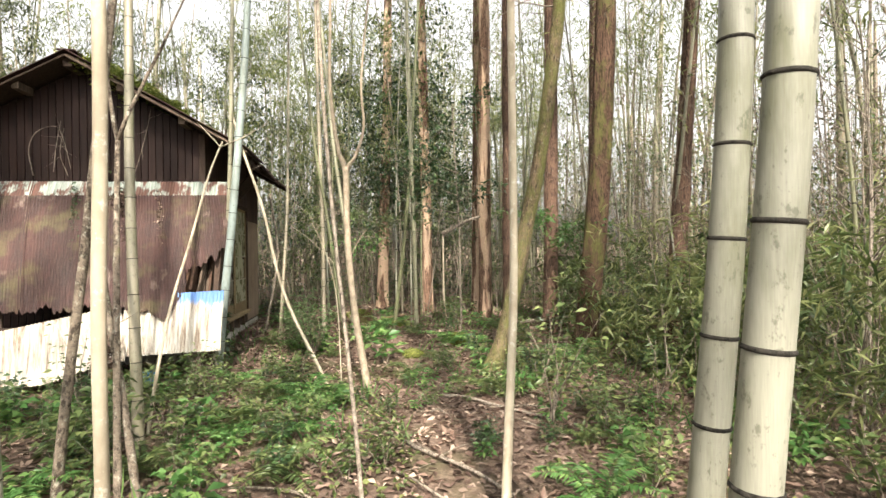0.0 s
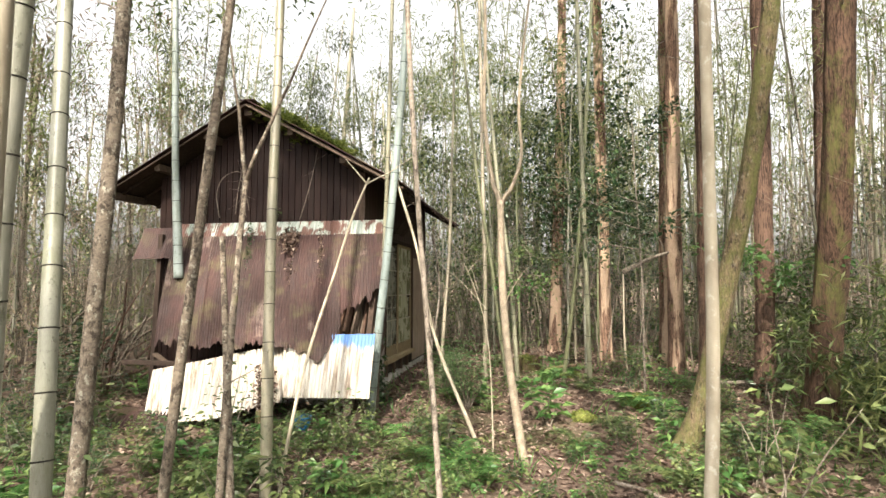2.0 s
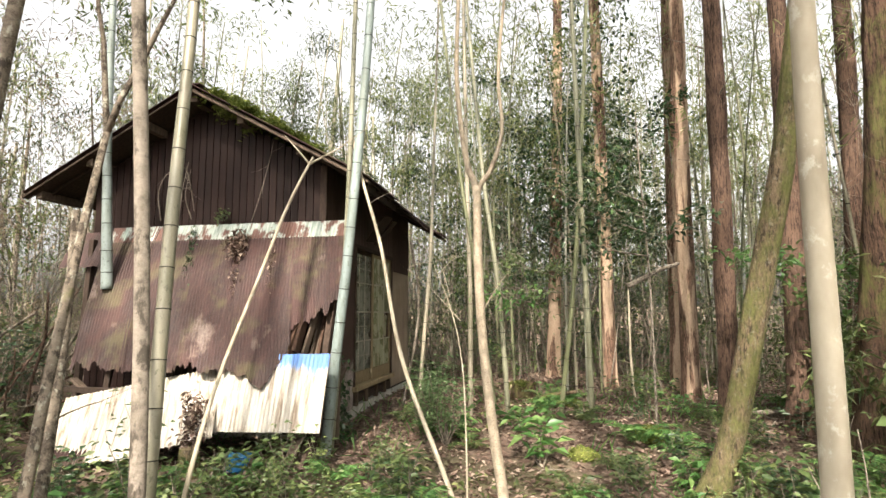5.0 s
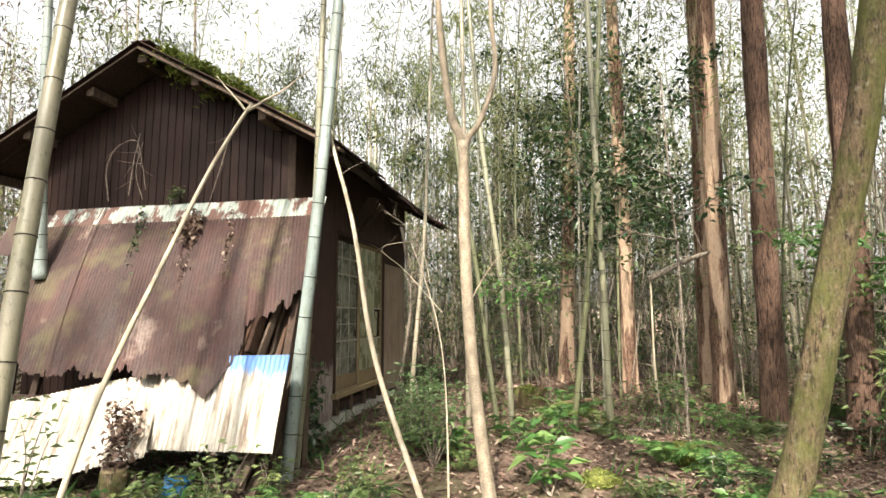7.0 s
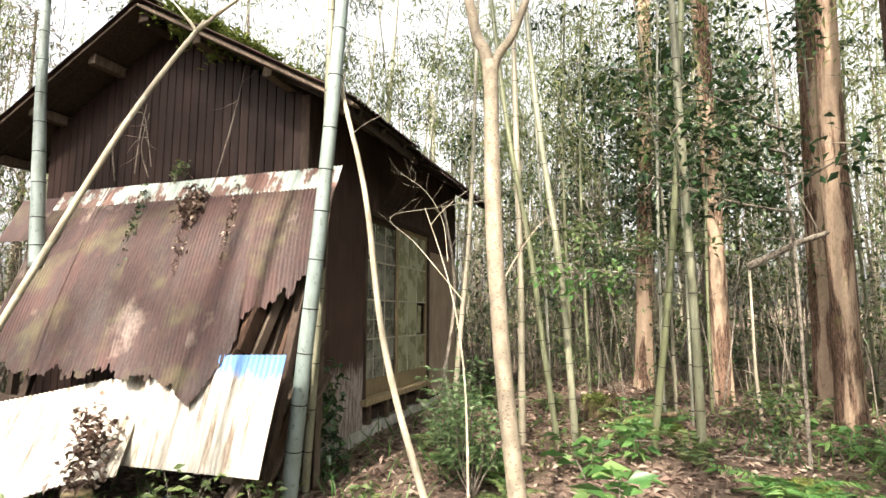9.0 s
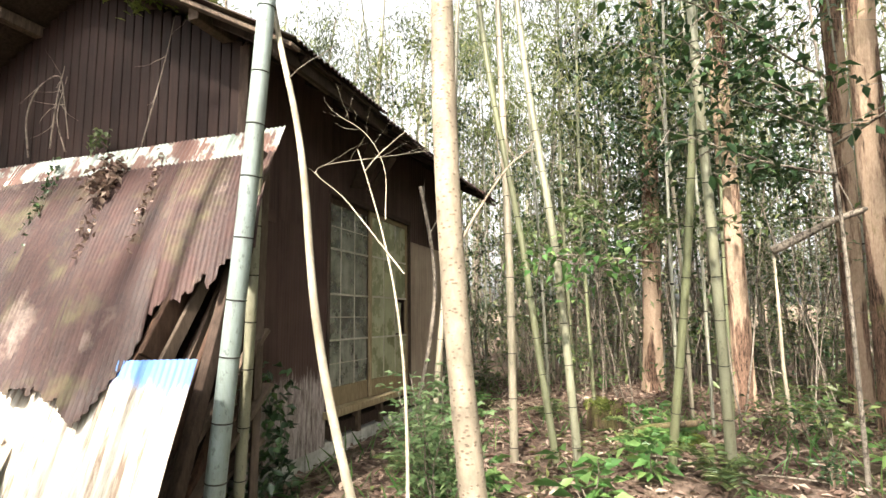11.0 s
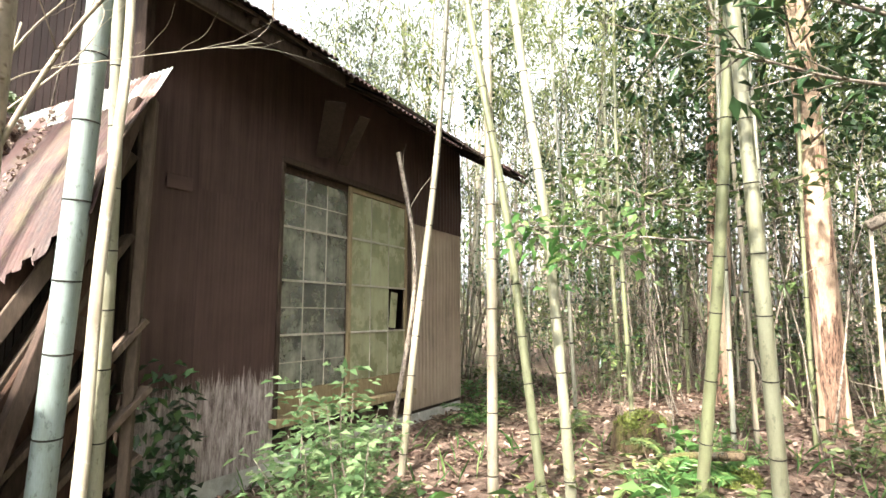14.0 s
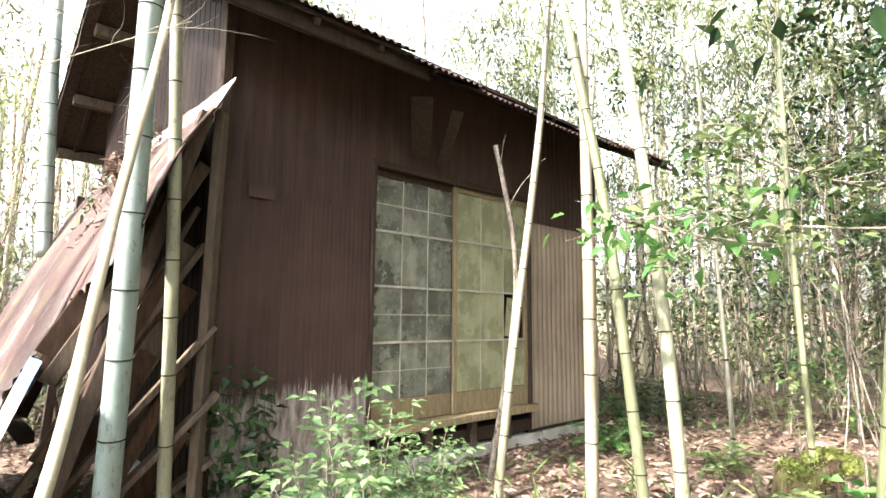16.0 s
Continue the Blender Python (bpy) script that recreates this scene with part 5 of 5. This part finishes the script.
ferns = [fern("bright green fern spreading over the leaf litter", 0.45, M_LEAF_BRIGHT), fern("dark green fern spreading over the leaf litter", 0.4, M_LEAF)]
fspots = [(0.3, 6.6), (-0.05, 6.9), (0.55, 6.35), (-0.2, 5.9), (0.1, 7.4), (1.55, 7.6), (0.0, 9.3), (0.5, 8.8), (-0.6, 7.6), (1.3, 11.2), (2.3, 9.2), (2.0, 8.4)]
while len(fspots) < 44:
    x, y = rnd.uniform(-4, 5.5), rnd.uniform(3.6, 13)
    if not (0.4 < x < 2.3 and y < 8.3) and not (x < -0.9 and 7.2 < y):
        fspots.append((x, y))
for i, (x, y) in enumerate(fspots):
    m = pose(x, y, ground_z(x, y) - 0.01, 0, 0, rnd.uniform(0, 360))
    if i < 2:
        ferns[i].matrix_basis = m
    else:
        copy_thing(ferns[i % 2], m).scale = [rnd.uniform(0.6, 1.15)] * 3


def seedling(label, h, stems, leaf, mat, n, category="shrub"):
    """A small woody plant: thin stems with broad leaves."""
    s = thing("shrub", label, category, "shrubs and seedlings on the forest floor")
    pts, dirs = [], []
    for k in range(stems):
        a = rnd.uniform(0, 6.28)
        ll, rr = grow_limb((0, 0, -0.03), (math.cos(a) * 0.35, math.sin(a) * 0.35, 1), h * rnd.uniform(0.7, 1.1), 0.006 + 0.004 * h, 8, 0.18)
        part("stem", data_mesh("stem", *tube_data(ll, rr, 5), M_TWIG), None, s)
        for q in ll[3:]:
            for _ in range(n):
                b = rnd.uniform(0, 6.28)
                d = np.array((math.cos(b), math.sin(b), 0.25))
                pts.append(np.array(q) + d * rnd.uniform(0, 0.12 * h + 0.02))
                dirs.append(d)
    part("leaves", leaves_mesh("leaves", np.array(pts), leaf, leaf * 0.48, mat, 0.2, dirs=np.array(dirs)), None, s)["kind"] = "stuff"
    return s


seeds = [seedling("small evergreen seedling with glossy dark leaves", 0.4, 4, 0.075, M_LEAF_DARK, 4), seedling("leafy green shrub of the undergrowth", 0.55, 5, 0.09, M_LEAF, 4),
         seedling("bright green broad-leaved seedling", 0.35, 3, 0.11, M_LEAF_BRIGHT, 3), seedling("tall thin green shrub", 1.0, 4, 0.08, M_LEAF, 4)]
for i in range(230):
    while True:
        x, y = rnd.uniform(-5.5, 6.5), rnd.uniform(2.5, 15)
        if (0.3 < x < 2.5 and y < 8.6) or (-4.6 < x < 0.15 and 7.3 < y < 13.4):
            continue
        if x > -0.5 and y > 8.0 and rnd.random() < 0.72:
            continue
        break
    m = pose(x, y, ground_z(x, y), 0, 0, rnd.uniform(0, 360))
    k = seeds[0 if i % 7 < 2 else 1 if i % 7 < 4 else 2 if i % 7 < 6 else 3]
    if i in (0, 2, 4, 6):
        k.matrix_basis = m
    else:
        copy_thing(k, m).scale = [rnd.uniform(0.55, 1.2)] * 3
for i in range(120):
    x, y = (rnd.uniform(-1.2, 3.6), rnd.uniform(4.4, 8.2)) if i < 70 else (rnd.uniform(-4.6, -0.8), rnd.uniform(4.6, 7.1))
    copy_thing(seeds[(0, 1, 2, 1, 2)[i % 5]], pose(x, y, ground_z(x, y), 0, 0, rnd.uniform(0, 360))).scale = [rnd.uniform(0.4, 0.75)] * 3
big_bush = seedling("dense evergreen bush beside the hut", 1.1, 10, 0.08, M_LEAF_DARK, 6)
big_bush.matrix_basis = pose(-4.9, 7.6, 0.0)
for x, y, k in ((-5.6, 8.6, 1.2), (-4.2, 6.4, 0.7), (-3.4, 6.0, 0.55), (-5.4, 6.6, 1.0), (-2.6, 5.6, 0.5), (-6.2, 9.6, 1.3), (5.6, 9.9, 1.0), (2.0, 16.0, 1.2), (0.4, 15.2, 1.2), (3.1, 15.4, 1.2)):
    copy_thing(big_bush, pose(x, y, ground_z(x, y), 0, 0, rnd.uniform(0, 360))).scale = [k] * 3
bush = seedling("green shrub with fine leaves before the window", 0.95, 13, 0.06, M_LEAF_SUNLIT, 13)
bush.matrix_basis = pose(0.2, 8.9, ground_z(0.2, 8.9))
copy_thing(bush, pose(-0.2, 9.45, ground_z(-0.2, 9.45), 0, 0, 130)).scale = [0.75] * 3
copy_thing(seeds[2], pose(1.25, 8.45, ground_z(1.25, 8.45), 0, 0, 70)).scale = [1.7] * 3
copy_thing(seeds[2], pose(0.35, 9.2, 0.05, 0, 0, 20)).scale = [1.25] * 3
copy_thing(seeds[2], pose(1.0, 9.6, 0.08, 0, 0, 90)).scale = [1.25] * 3
copy_thing(seeds[2], pose(1.35, 10.1, 0.1, 0, 0, 190)).scale = [1.25] * 3


def whip(label, h, arms):
    """A bare, branching shrub of thin grey whips."""
    s = thing("bare_shrub", label, "shrub", "bare grey whips in the wood")
    ll, rr = grow_limb((0, 0, -0.05), (0.05, 0, 1), h, 0.014, 12, 0.07)
    part("stem", data_mesh("stem", *tube_data(ll, rr, 6), M_TWIG), None, s)
    bits = []
    for _ in range(arms):
        k = rnd.randrange(4, 12)
        a = rnd.uniform(0, 6.28)
        bl, br = grow_limb(ll[k], (math.cos(a), math.sin(a), 0.9), h * 0.28, 0.006, 6, 0.2)
        part("branch", data_mesh("branch", *tube_data(bl, br, 4, cap=False), M_TWIG), None, s)
        for q in bl[2:5]:
            tl, tr_ = grow_limb(q, (rnd.uniform(-1, 1), rnd.uniform(-1, 1), 0.6), h * 0.1, 0.003, 3, 0.25)
            bits.append(tube_data(tl, tr_, 3, cap=False))
    part("twig_spray", data_mesh("twigs", *joined(bits), M_TWIG), None, s)["kind"] = "stuff"
    return s


whips = [whip("bare grey-brown shrub with fine twigs", 3.6, 9), whip("tall bare sapling with a few twigs", 5.5, 7), whip("short bare twiggy shrub", 2.0, 8)]
for i in range(230):
    while True:
        a = rnd.random()
        x, y = (rnd.uniform(-10, -4.9), rnd.uniform(5.5, 16)) if a < 0.5 else (rnd.uniform(-2, 9), rnd.uniform(12.5, 20)) if a < 0.85 else (rnd.uniform(4.8, 9), rnd.uniform(4, 12))
        if clear_of_walk(x, y):
            break
    m = pose(x, y, ground_z(x, y), rnd.uniform(-10, 10), rnd.uniform(-10, 10), rnd.uniform(0, 360))
    if i < 3:
        whips[i].matrix_basis = m
    else:
        copy_thing(whips[i % 3], m).scale = [rnd.uniform(0.8, 1.35)] * 3




def brush(label, n, x0, x1, y0, y1, mat):
    """A tangle of thin bare stems with side twigs, too fine to count."""
    bits = []
    while n:
        x, y = rnd.uniform(x0, x1), rnd.uniform(y0, y1)
        if not clear_of_walk(x, y):
            continue
        n -= 1
        ll, lr = grow_limb((x, y, ground_z(x, y) - 0.05), (rnd.uniform(-0.35, 0.35), rnd.uniform(-0.35, 0.35), 1), rnd.uniform(2.0, 6.5), rnd.uniform(0.007, 0.014), 9, 0.13)
        bits.append(tube_data(ll, lr, 4, cap=False))
        for _ in range(5):
            q = ll[rnd.randrange(3, 9)]
            a = rnd.uniform(0, 6.28)
            tl, tr_ = grow_limb(q, (math.cos(a), math.sin(a), rnd.uniform(0.0, 0.9)), rnd.uniform(0.4, 1.2), 0.0045, 4, 0.25)
            bits.append(tube_data(tl, tr_, 3, cap=False))
    ob = part("brush", data_mesh("brush", *joined(bits), mat), None)
    tagged(ob, label, "brush", kind="stuff")


brush("tangle of thin bare grey twigs in the wood", 300, -11, -4.8, 5, 18, M_TWIG)
brush("tangle of thin bare brown twigs in the wood", 220, -4, 10, 13.5, 22, M_GREYBARK)
brush("thin pale bare stems between the bamboo", 200, -3, 9, 11.8, 21, M_TWIG)
brush("thin bare twigs among the cedars", 90, 4.9, 10, 4, 13, M_GREYBARK)

# ---- small things ----
def cut_log():
    """A sawn log standing at the foot of the white sheets."""
    lg = thing("cut_log", "short sawn log standing on end among debris", "log", at=(-2.01, 7.5, 0.0))
    line = [Vector((0, 0, z)) for z in (-0.05, 0.05, 0.15, 0.25, 0.31)]
    part("trunk", data_mesh("trunk", *tube_data(line, [0.1, 0.095, 0.093, 0.092, 0.09], 18, 0.1, 3.0, furrow=0.06), M_MOSSY), None, lg)
    part("cut_face", data_mesh("cut_face", *tube_data([Vector((0, 0, 0.3)), Vector((0, 0, 0.316))], [0.083, 0.08], 18), M_WOOD_SILL), None, lg, "pale sawn end grain")


cut_log()
bucket = thing("blue_bucket", "crushed blue plastic bucket half under the sheets", "bucket", at=(-1.7, 7.78, 0.0))
part("bucket", data_mesh("bucket", *tube_data([Vector((0, 0, -0.04)), Vector((0.02, 0, 0.08)), Vector((0.05, 0.02, 0.18))], [0.09, 0.1, 0.11], 18, 0.35, 1.0), M_BLUE), None, bucket)
part("rim", data_mesh("rim", *tube_data([Vector((0.05, 0.02, 0.175)), Vector((0.05, 0.02, 0.185)), Vector((0.05, 0.02, 0.195))], [0.11, 0.117, 0.112], 18, 0.35, 1.0), M_BLUE), None, bucket)


def lying_branch(label, a, b, r, mat, sag=0.0, name="fallen_branch", twigs=2):
    a, b = Vector(a), Vector(b)
    f = thing(name, label, "branch", "fallen branches", at=a)
    d = b - a
    line = curve_through([(0, 0, 0), d * 0.33 + Vector((rnd.uniform(-0.06, 0.06), rnd.uniform(-0.06, 0.06), 0.03 - sag)), d * 0.66 + Vector((rnd.uniform(-0.06, 0.06), rnd.uniform(-0.06, 0.06), 0.02 - sag)), d], 16)
    part("stem", data_mesh("stem", *tube_data(line, [r * (1 - 0.4 * i / 16) for i in range(17)], 9, 0.15, r * 100), mat), None, f)
    for _ in range(twigs):
        k = rnd.randrange(5, 15)
        ll, rr = grow_limb(line[k], (rnd.uniform(-1, 1), rnd.uniform(-1, 1), rnd.uniform(0, 0.6)), 0.3 + r * 6, r * 0.3, 5, 0.25)
        part("twig", data_mesh("twig", *tube_data(ll, rr, 5), mat), None, f)
    return f


def on_floor(x, y, h=0.02):
    return (x, y, ground_z(x, y) + h)


lying_branch("pale broken log caught between the trunks", (2.72, 12.35, 2.02), (3.62, 12.05, 2.4), 0.045, M_TWIG, twigs=1)
lying_branch("pale dead stem propping the caught log", on_floor(2.78, 12.4, -0.05), (2.74, 12.38, 2.0), 0.022, M_PALE, twigs=2)
lying_branch("fallen grey branch on the leaf litter", on_floor(1.79, 6.7), on_floor(2.6, 5.6), 0.022, M_TWIG)
lying_branch("fallen pale branch on the leaf litter", on_floor(1.2, 5.2), on_floor(1.85, 4.0), 0.02, M_TWIG)
lying_branch("long fallen stem under the cedars", on_floor(3.6, 10.5, 0.1), on_floor(5.6, 10.8, 0.12), 0.035, M_TWIG)
lying_branch("pale dead stem leaning among the cedars", (4.5, 10.6, 1.55), (6.6, 11.6, 1.2), 0.03, M_TWIG)
lying_branch("mossy fallen stem beside the stump", on_floor(1.2, 11.3, 0.05), (1.75, 10.9, 0.45), 0.04, M_MOSSY)
for _ in range(34):
    x, y, a, ln = rnd.uniform(-3.5, 6), rnd.uniform(3.5, 12.5), rnd.uniform(0, 3.14), rnd.uniform(0.3, 1.1)
    if x < -0.8 and y > 7.2:
        continue
    lying_branch("thin fallen twig on the leaf litter", on_floor(x, y, 0.015), on_floor(x + math.cos(a) * ln, y + math.sin(a) * ln, 0.02), rnd.uniform(0.005, 0.012), M_TWIG, twigs=1)

# the tangle of dead poles beside the hut
for _ in range(46):
    x, y = rnd.uniform(-6.6, -4.7), rnd.uniform(8.2, 11.5)
    a = rnd.uniform(-0.6, 0.6) + (0 if rnd.random() < 0.7 else 1.5)
    ln, tilt = rnd.uniform(1.2, 2.8), rnd.uniform(0.05, 0.9)
    e = (x + math.cos(a) * ln * math.cos(tilt), y + math.sin(a) * ln * 0.5, ground_z(x, y) + 0.1 + ln * math.sin(tilt))
    if e[0] > -4.55:
        e = (-4.6, e[1], e[2])
    lying_branch("dead brown pole in the tangle beside the hut", on_floor(x, y, rnd.uniform(0, 0.5)), e, rnd.uniform(0.012, 0.035), M_GREYBARK if rnd.random() < 0.5 else M_CEDAR, twigs=1, name="dead_pole")


def hollow_stump(x, y):
    st = thing("hollow_stump", "rotten hollow stump with moss on its rim", "stump", at=(x, y, ground_z(x, y)))
    vs, fs = [], []
    for ring, (z, r) in enumerate(((-0.1, 0.24), (0.06, 0.2), (0.18, 0.18), (0.27, 0.17), (0.27, 0.13), (0.1, 0.12), (0.02, 0.1))):
        for k in range(24):
            a = 6.2832 * k / 24
            n_ = noise.noise((math.cos(a) * 1.5, math.sin(a) * 1.5, 4.0))
            rr = r * (1 + 0.25 * n_)
            vs.append((math.cos(a) * rr, math.sin(a) * rr, z * (1 + (0.35 * n_ if z > 0.2 else 0))))
    for i in range(6):
        for k in range(24):
            fs.append((i * 24 + k, i * 24 + (k + 1) % 24, (i + 1) * 24 + (k + 1) % 24, (i + 1) * 24 + k))
    part("stump", data_mesh("stump", vs, fs, M_CEDAR_MOSS), None, st)
    part("moss", leaves_mesh("moss", clumps(30, 26, (0.03, -0.03, 0.26), (0.15, 0.15, 0.03), 0.03), 0.03, 0.015, M_MOSS, -0.3), None, st, "yellow-green moss")["kind"] = "stuff"


hollow_stump(0.95, 11.8)


def mossy_stone(x, y, r):
    st = thing("mossy_stone", "low stone wholly grown with yellow-green moss", "stone", "mossy stones", at=(x, y, ground_z(x, y)))
    bm = bmesh.new()
    bmesh.ops.create_icosphere(bm, subdivisions=3, radius=r)
    for v in bm.verts:
        v.co *= 1 + 0.35 * noise.noise(v.co * 3.0 / max(r, 0.1) * 0.3 + Vector((x, y, 0)))
        v.co.z *= 0.6
    pts = np.array([tuple(v.co) for v in bm.verts if v.co.z > -0.02])
    part("stone", bm, M_MOSS_STONE, st, round_=True)
    pts = np.repeat(pts, 10, axis=0) + rng.normal(size=(len(pts) * 10, 3)) * r * 0.06
    part("moss", leaves_mesh("moss", pts, 0.03, 0.014, M_MOSS, -0.4), None, st)["kind"] = "stuff"


mossy_stone(1.66, 8.72, 0.15)
mossy_stone(0.83, 13.1, 0.2)
mossy_stone(2.5, 9.45, 0.2)
mossy_stone(1.7, 11.2, 0.14)
mossy_stone(-4.9, 7.2, 0.2)


def vine_strip(label, pts, n, leaf, mat, spread):
    """Creeper leaves caught along a seam of the rusted sheets."""
    line = curve_through(pts, 24)
    q = np.array([tuple(line[rnd.randrange(25)]) for _ in range(n)]) + rng.normal(size=(n, 3)) * spread
    ob = part("creeper", leaves_mesh("creeper", q, leaf, leaf * 0.6, mat, 0.5), None)
    return tagged(ob, label, "creeper", kind="stuff")


vine_strip("dried creeper leaves along a seam of the rusted sheets", [(-1.82, 8.64, 2.58), (-1.72, 8.42, 2.1), (-1.66, 8.2, 1.55)], 150, 0.04, M_LITTER, 0.018)
vine_strip("green creeper leaves along a seam of the rusted sheets", [(-2.87, 8.64, 2.6), (-2.78, 8.45, 2.15), (-2.62, 8.2, 1.5)], 130, 0.045, M_LEAF_DARK, 0.025)
vine_strip("dried creeper leaves along a seam of the rusted sheets", [(-2.2, 8.55, 2.4), (-2.15, 8.4, 2.05), (-2.1, 8.3, 1.8)], 110, 0.05, M_LITTER, 0.03)
vine_strip("heap of dry creeper leaves caught on the rusted sheets", [(-2.25, 8.6, 2.5), (-2.2, 8.55, 2.4), (-2.22, 8.5, 2.3)], 260, 0.07, M_LITTER, 0.06)
vine_strip("dry leaves heaped between the white sheets", [(-2.1, 7.65, 0.75), (-2.05, 7.6, 0.55), (-2.0, 7.5, 0.38)], 260, 0.07, M_LITTER, 0.06)
vine_strip("green creeper on the top edge of the rusted sheets", [(-2.62, 8.7, 2.72), (-2.58, 8.72, 2.78), (-2.5, 8.72, 2.8)], 60, 0.05, M_LEAF, 0.03)

# evergreen sapling whose boughs hang over the walk
ev = tree("evergreen_sapling", "slim evergreen sapling with large dark glossy leaves", [(2.7, 10.2, 0.1), (2.68, 10.1, 2.0), (2.6, 10.0, 3.2)], 0.035, 4.2, M_TWIG, taper=0.4, flare=0)
for z, way, ln in ((2.3, (-1, -0.75, 0.1), 1.3), (2.6, (-1, -0.5, 0.15), 1.6), (2.8, (-0.7, -1, 0.05), 1.4), (3.0, (-1, -0.9, 0.1), 1.7), (2.5, (0.2, -1, 0.1), 1.0),):
    hanging_bough("leafy evergreen bough hanging over the path", (2.66, 10.05, z), way, ln, 2, 0.095, M_LEAF_DARK)
hanging_bough("bough with pale bluish-green leaves on the bamboo", (1.25, 10.35, 1.7), (-1, -0.6, 0.1), 0.75, 2, 0.1, M_LEAF_BRIGHT)


def wall_vine(label, pts, r):
    v = thing("dead_vine", label, "vine", at=pts[0])
    line = curve_through([Vector(p) - Vector(pts[0]) for p in pts], 18)
    part("stem", data_mesh("stem", *tube_data(line, [r * (1 - 0.5 * i / 18) for i in range(19)], 5), M_TWIG), None, v)
    for k in (8, 12, 15):
        ll, rr = grow_limb(line[k], (rnd.uniform(-1, 1), -0.2, rnd.uniform(-1, 0.3)), 0.25, r * 0.5, 5, 0.3)
        part("tendril", data_mesh("tendril", *tube_data(ll, rr, 4), M_TWIG), None, v)


wall_vine("dry vine hanging on the dark gable boards", [(-3.45, 8.79, 2.75), (-3.5, 8.78, 3.1), (-3.4, 8.79, 3.35), (-3.15, 8.78, 3.42), (-3.05, 8.77, 3.2), (-2.98, 8.78, 2.85)], 0.008)
wall_vine("dry vine hanging on the dark gable boards", [(-3.2, 8.79, 2.8), (-3.15, 8.78, 3.2), (-3.1, 8.79, 3.5)], 0.007)
wall_vine("dry vine hanging on the dark gable boards", [(-3.02, 8.79, 2.75), (-3.1, 8.76, 3.05), (-3.06, 8.79, 3.4)], 0.006)
wall_vine("thin vine climbing the gable boards", [(-2.2, 8.79, 2.7), (-2.1, 8.78, 3.0), (-2.0, 8.79, 3.4), (-1.95, 8.8, 3.7)], 0.006)
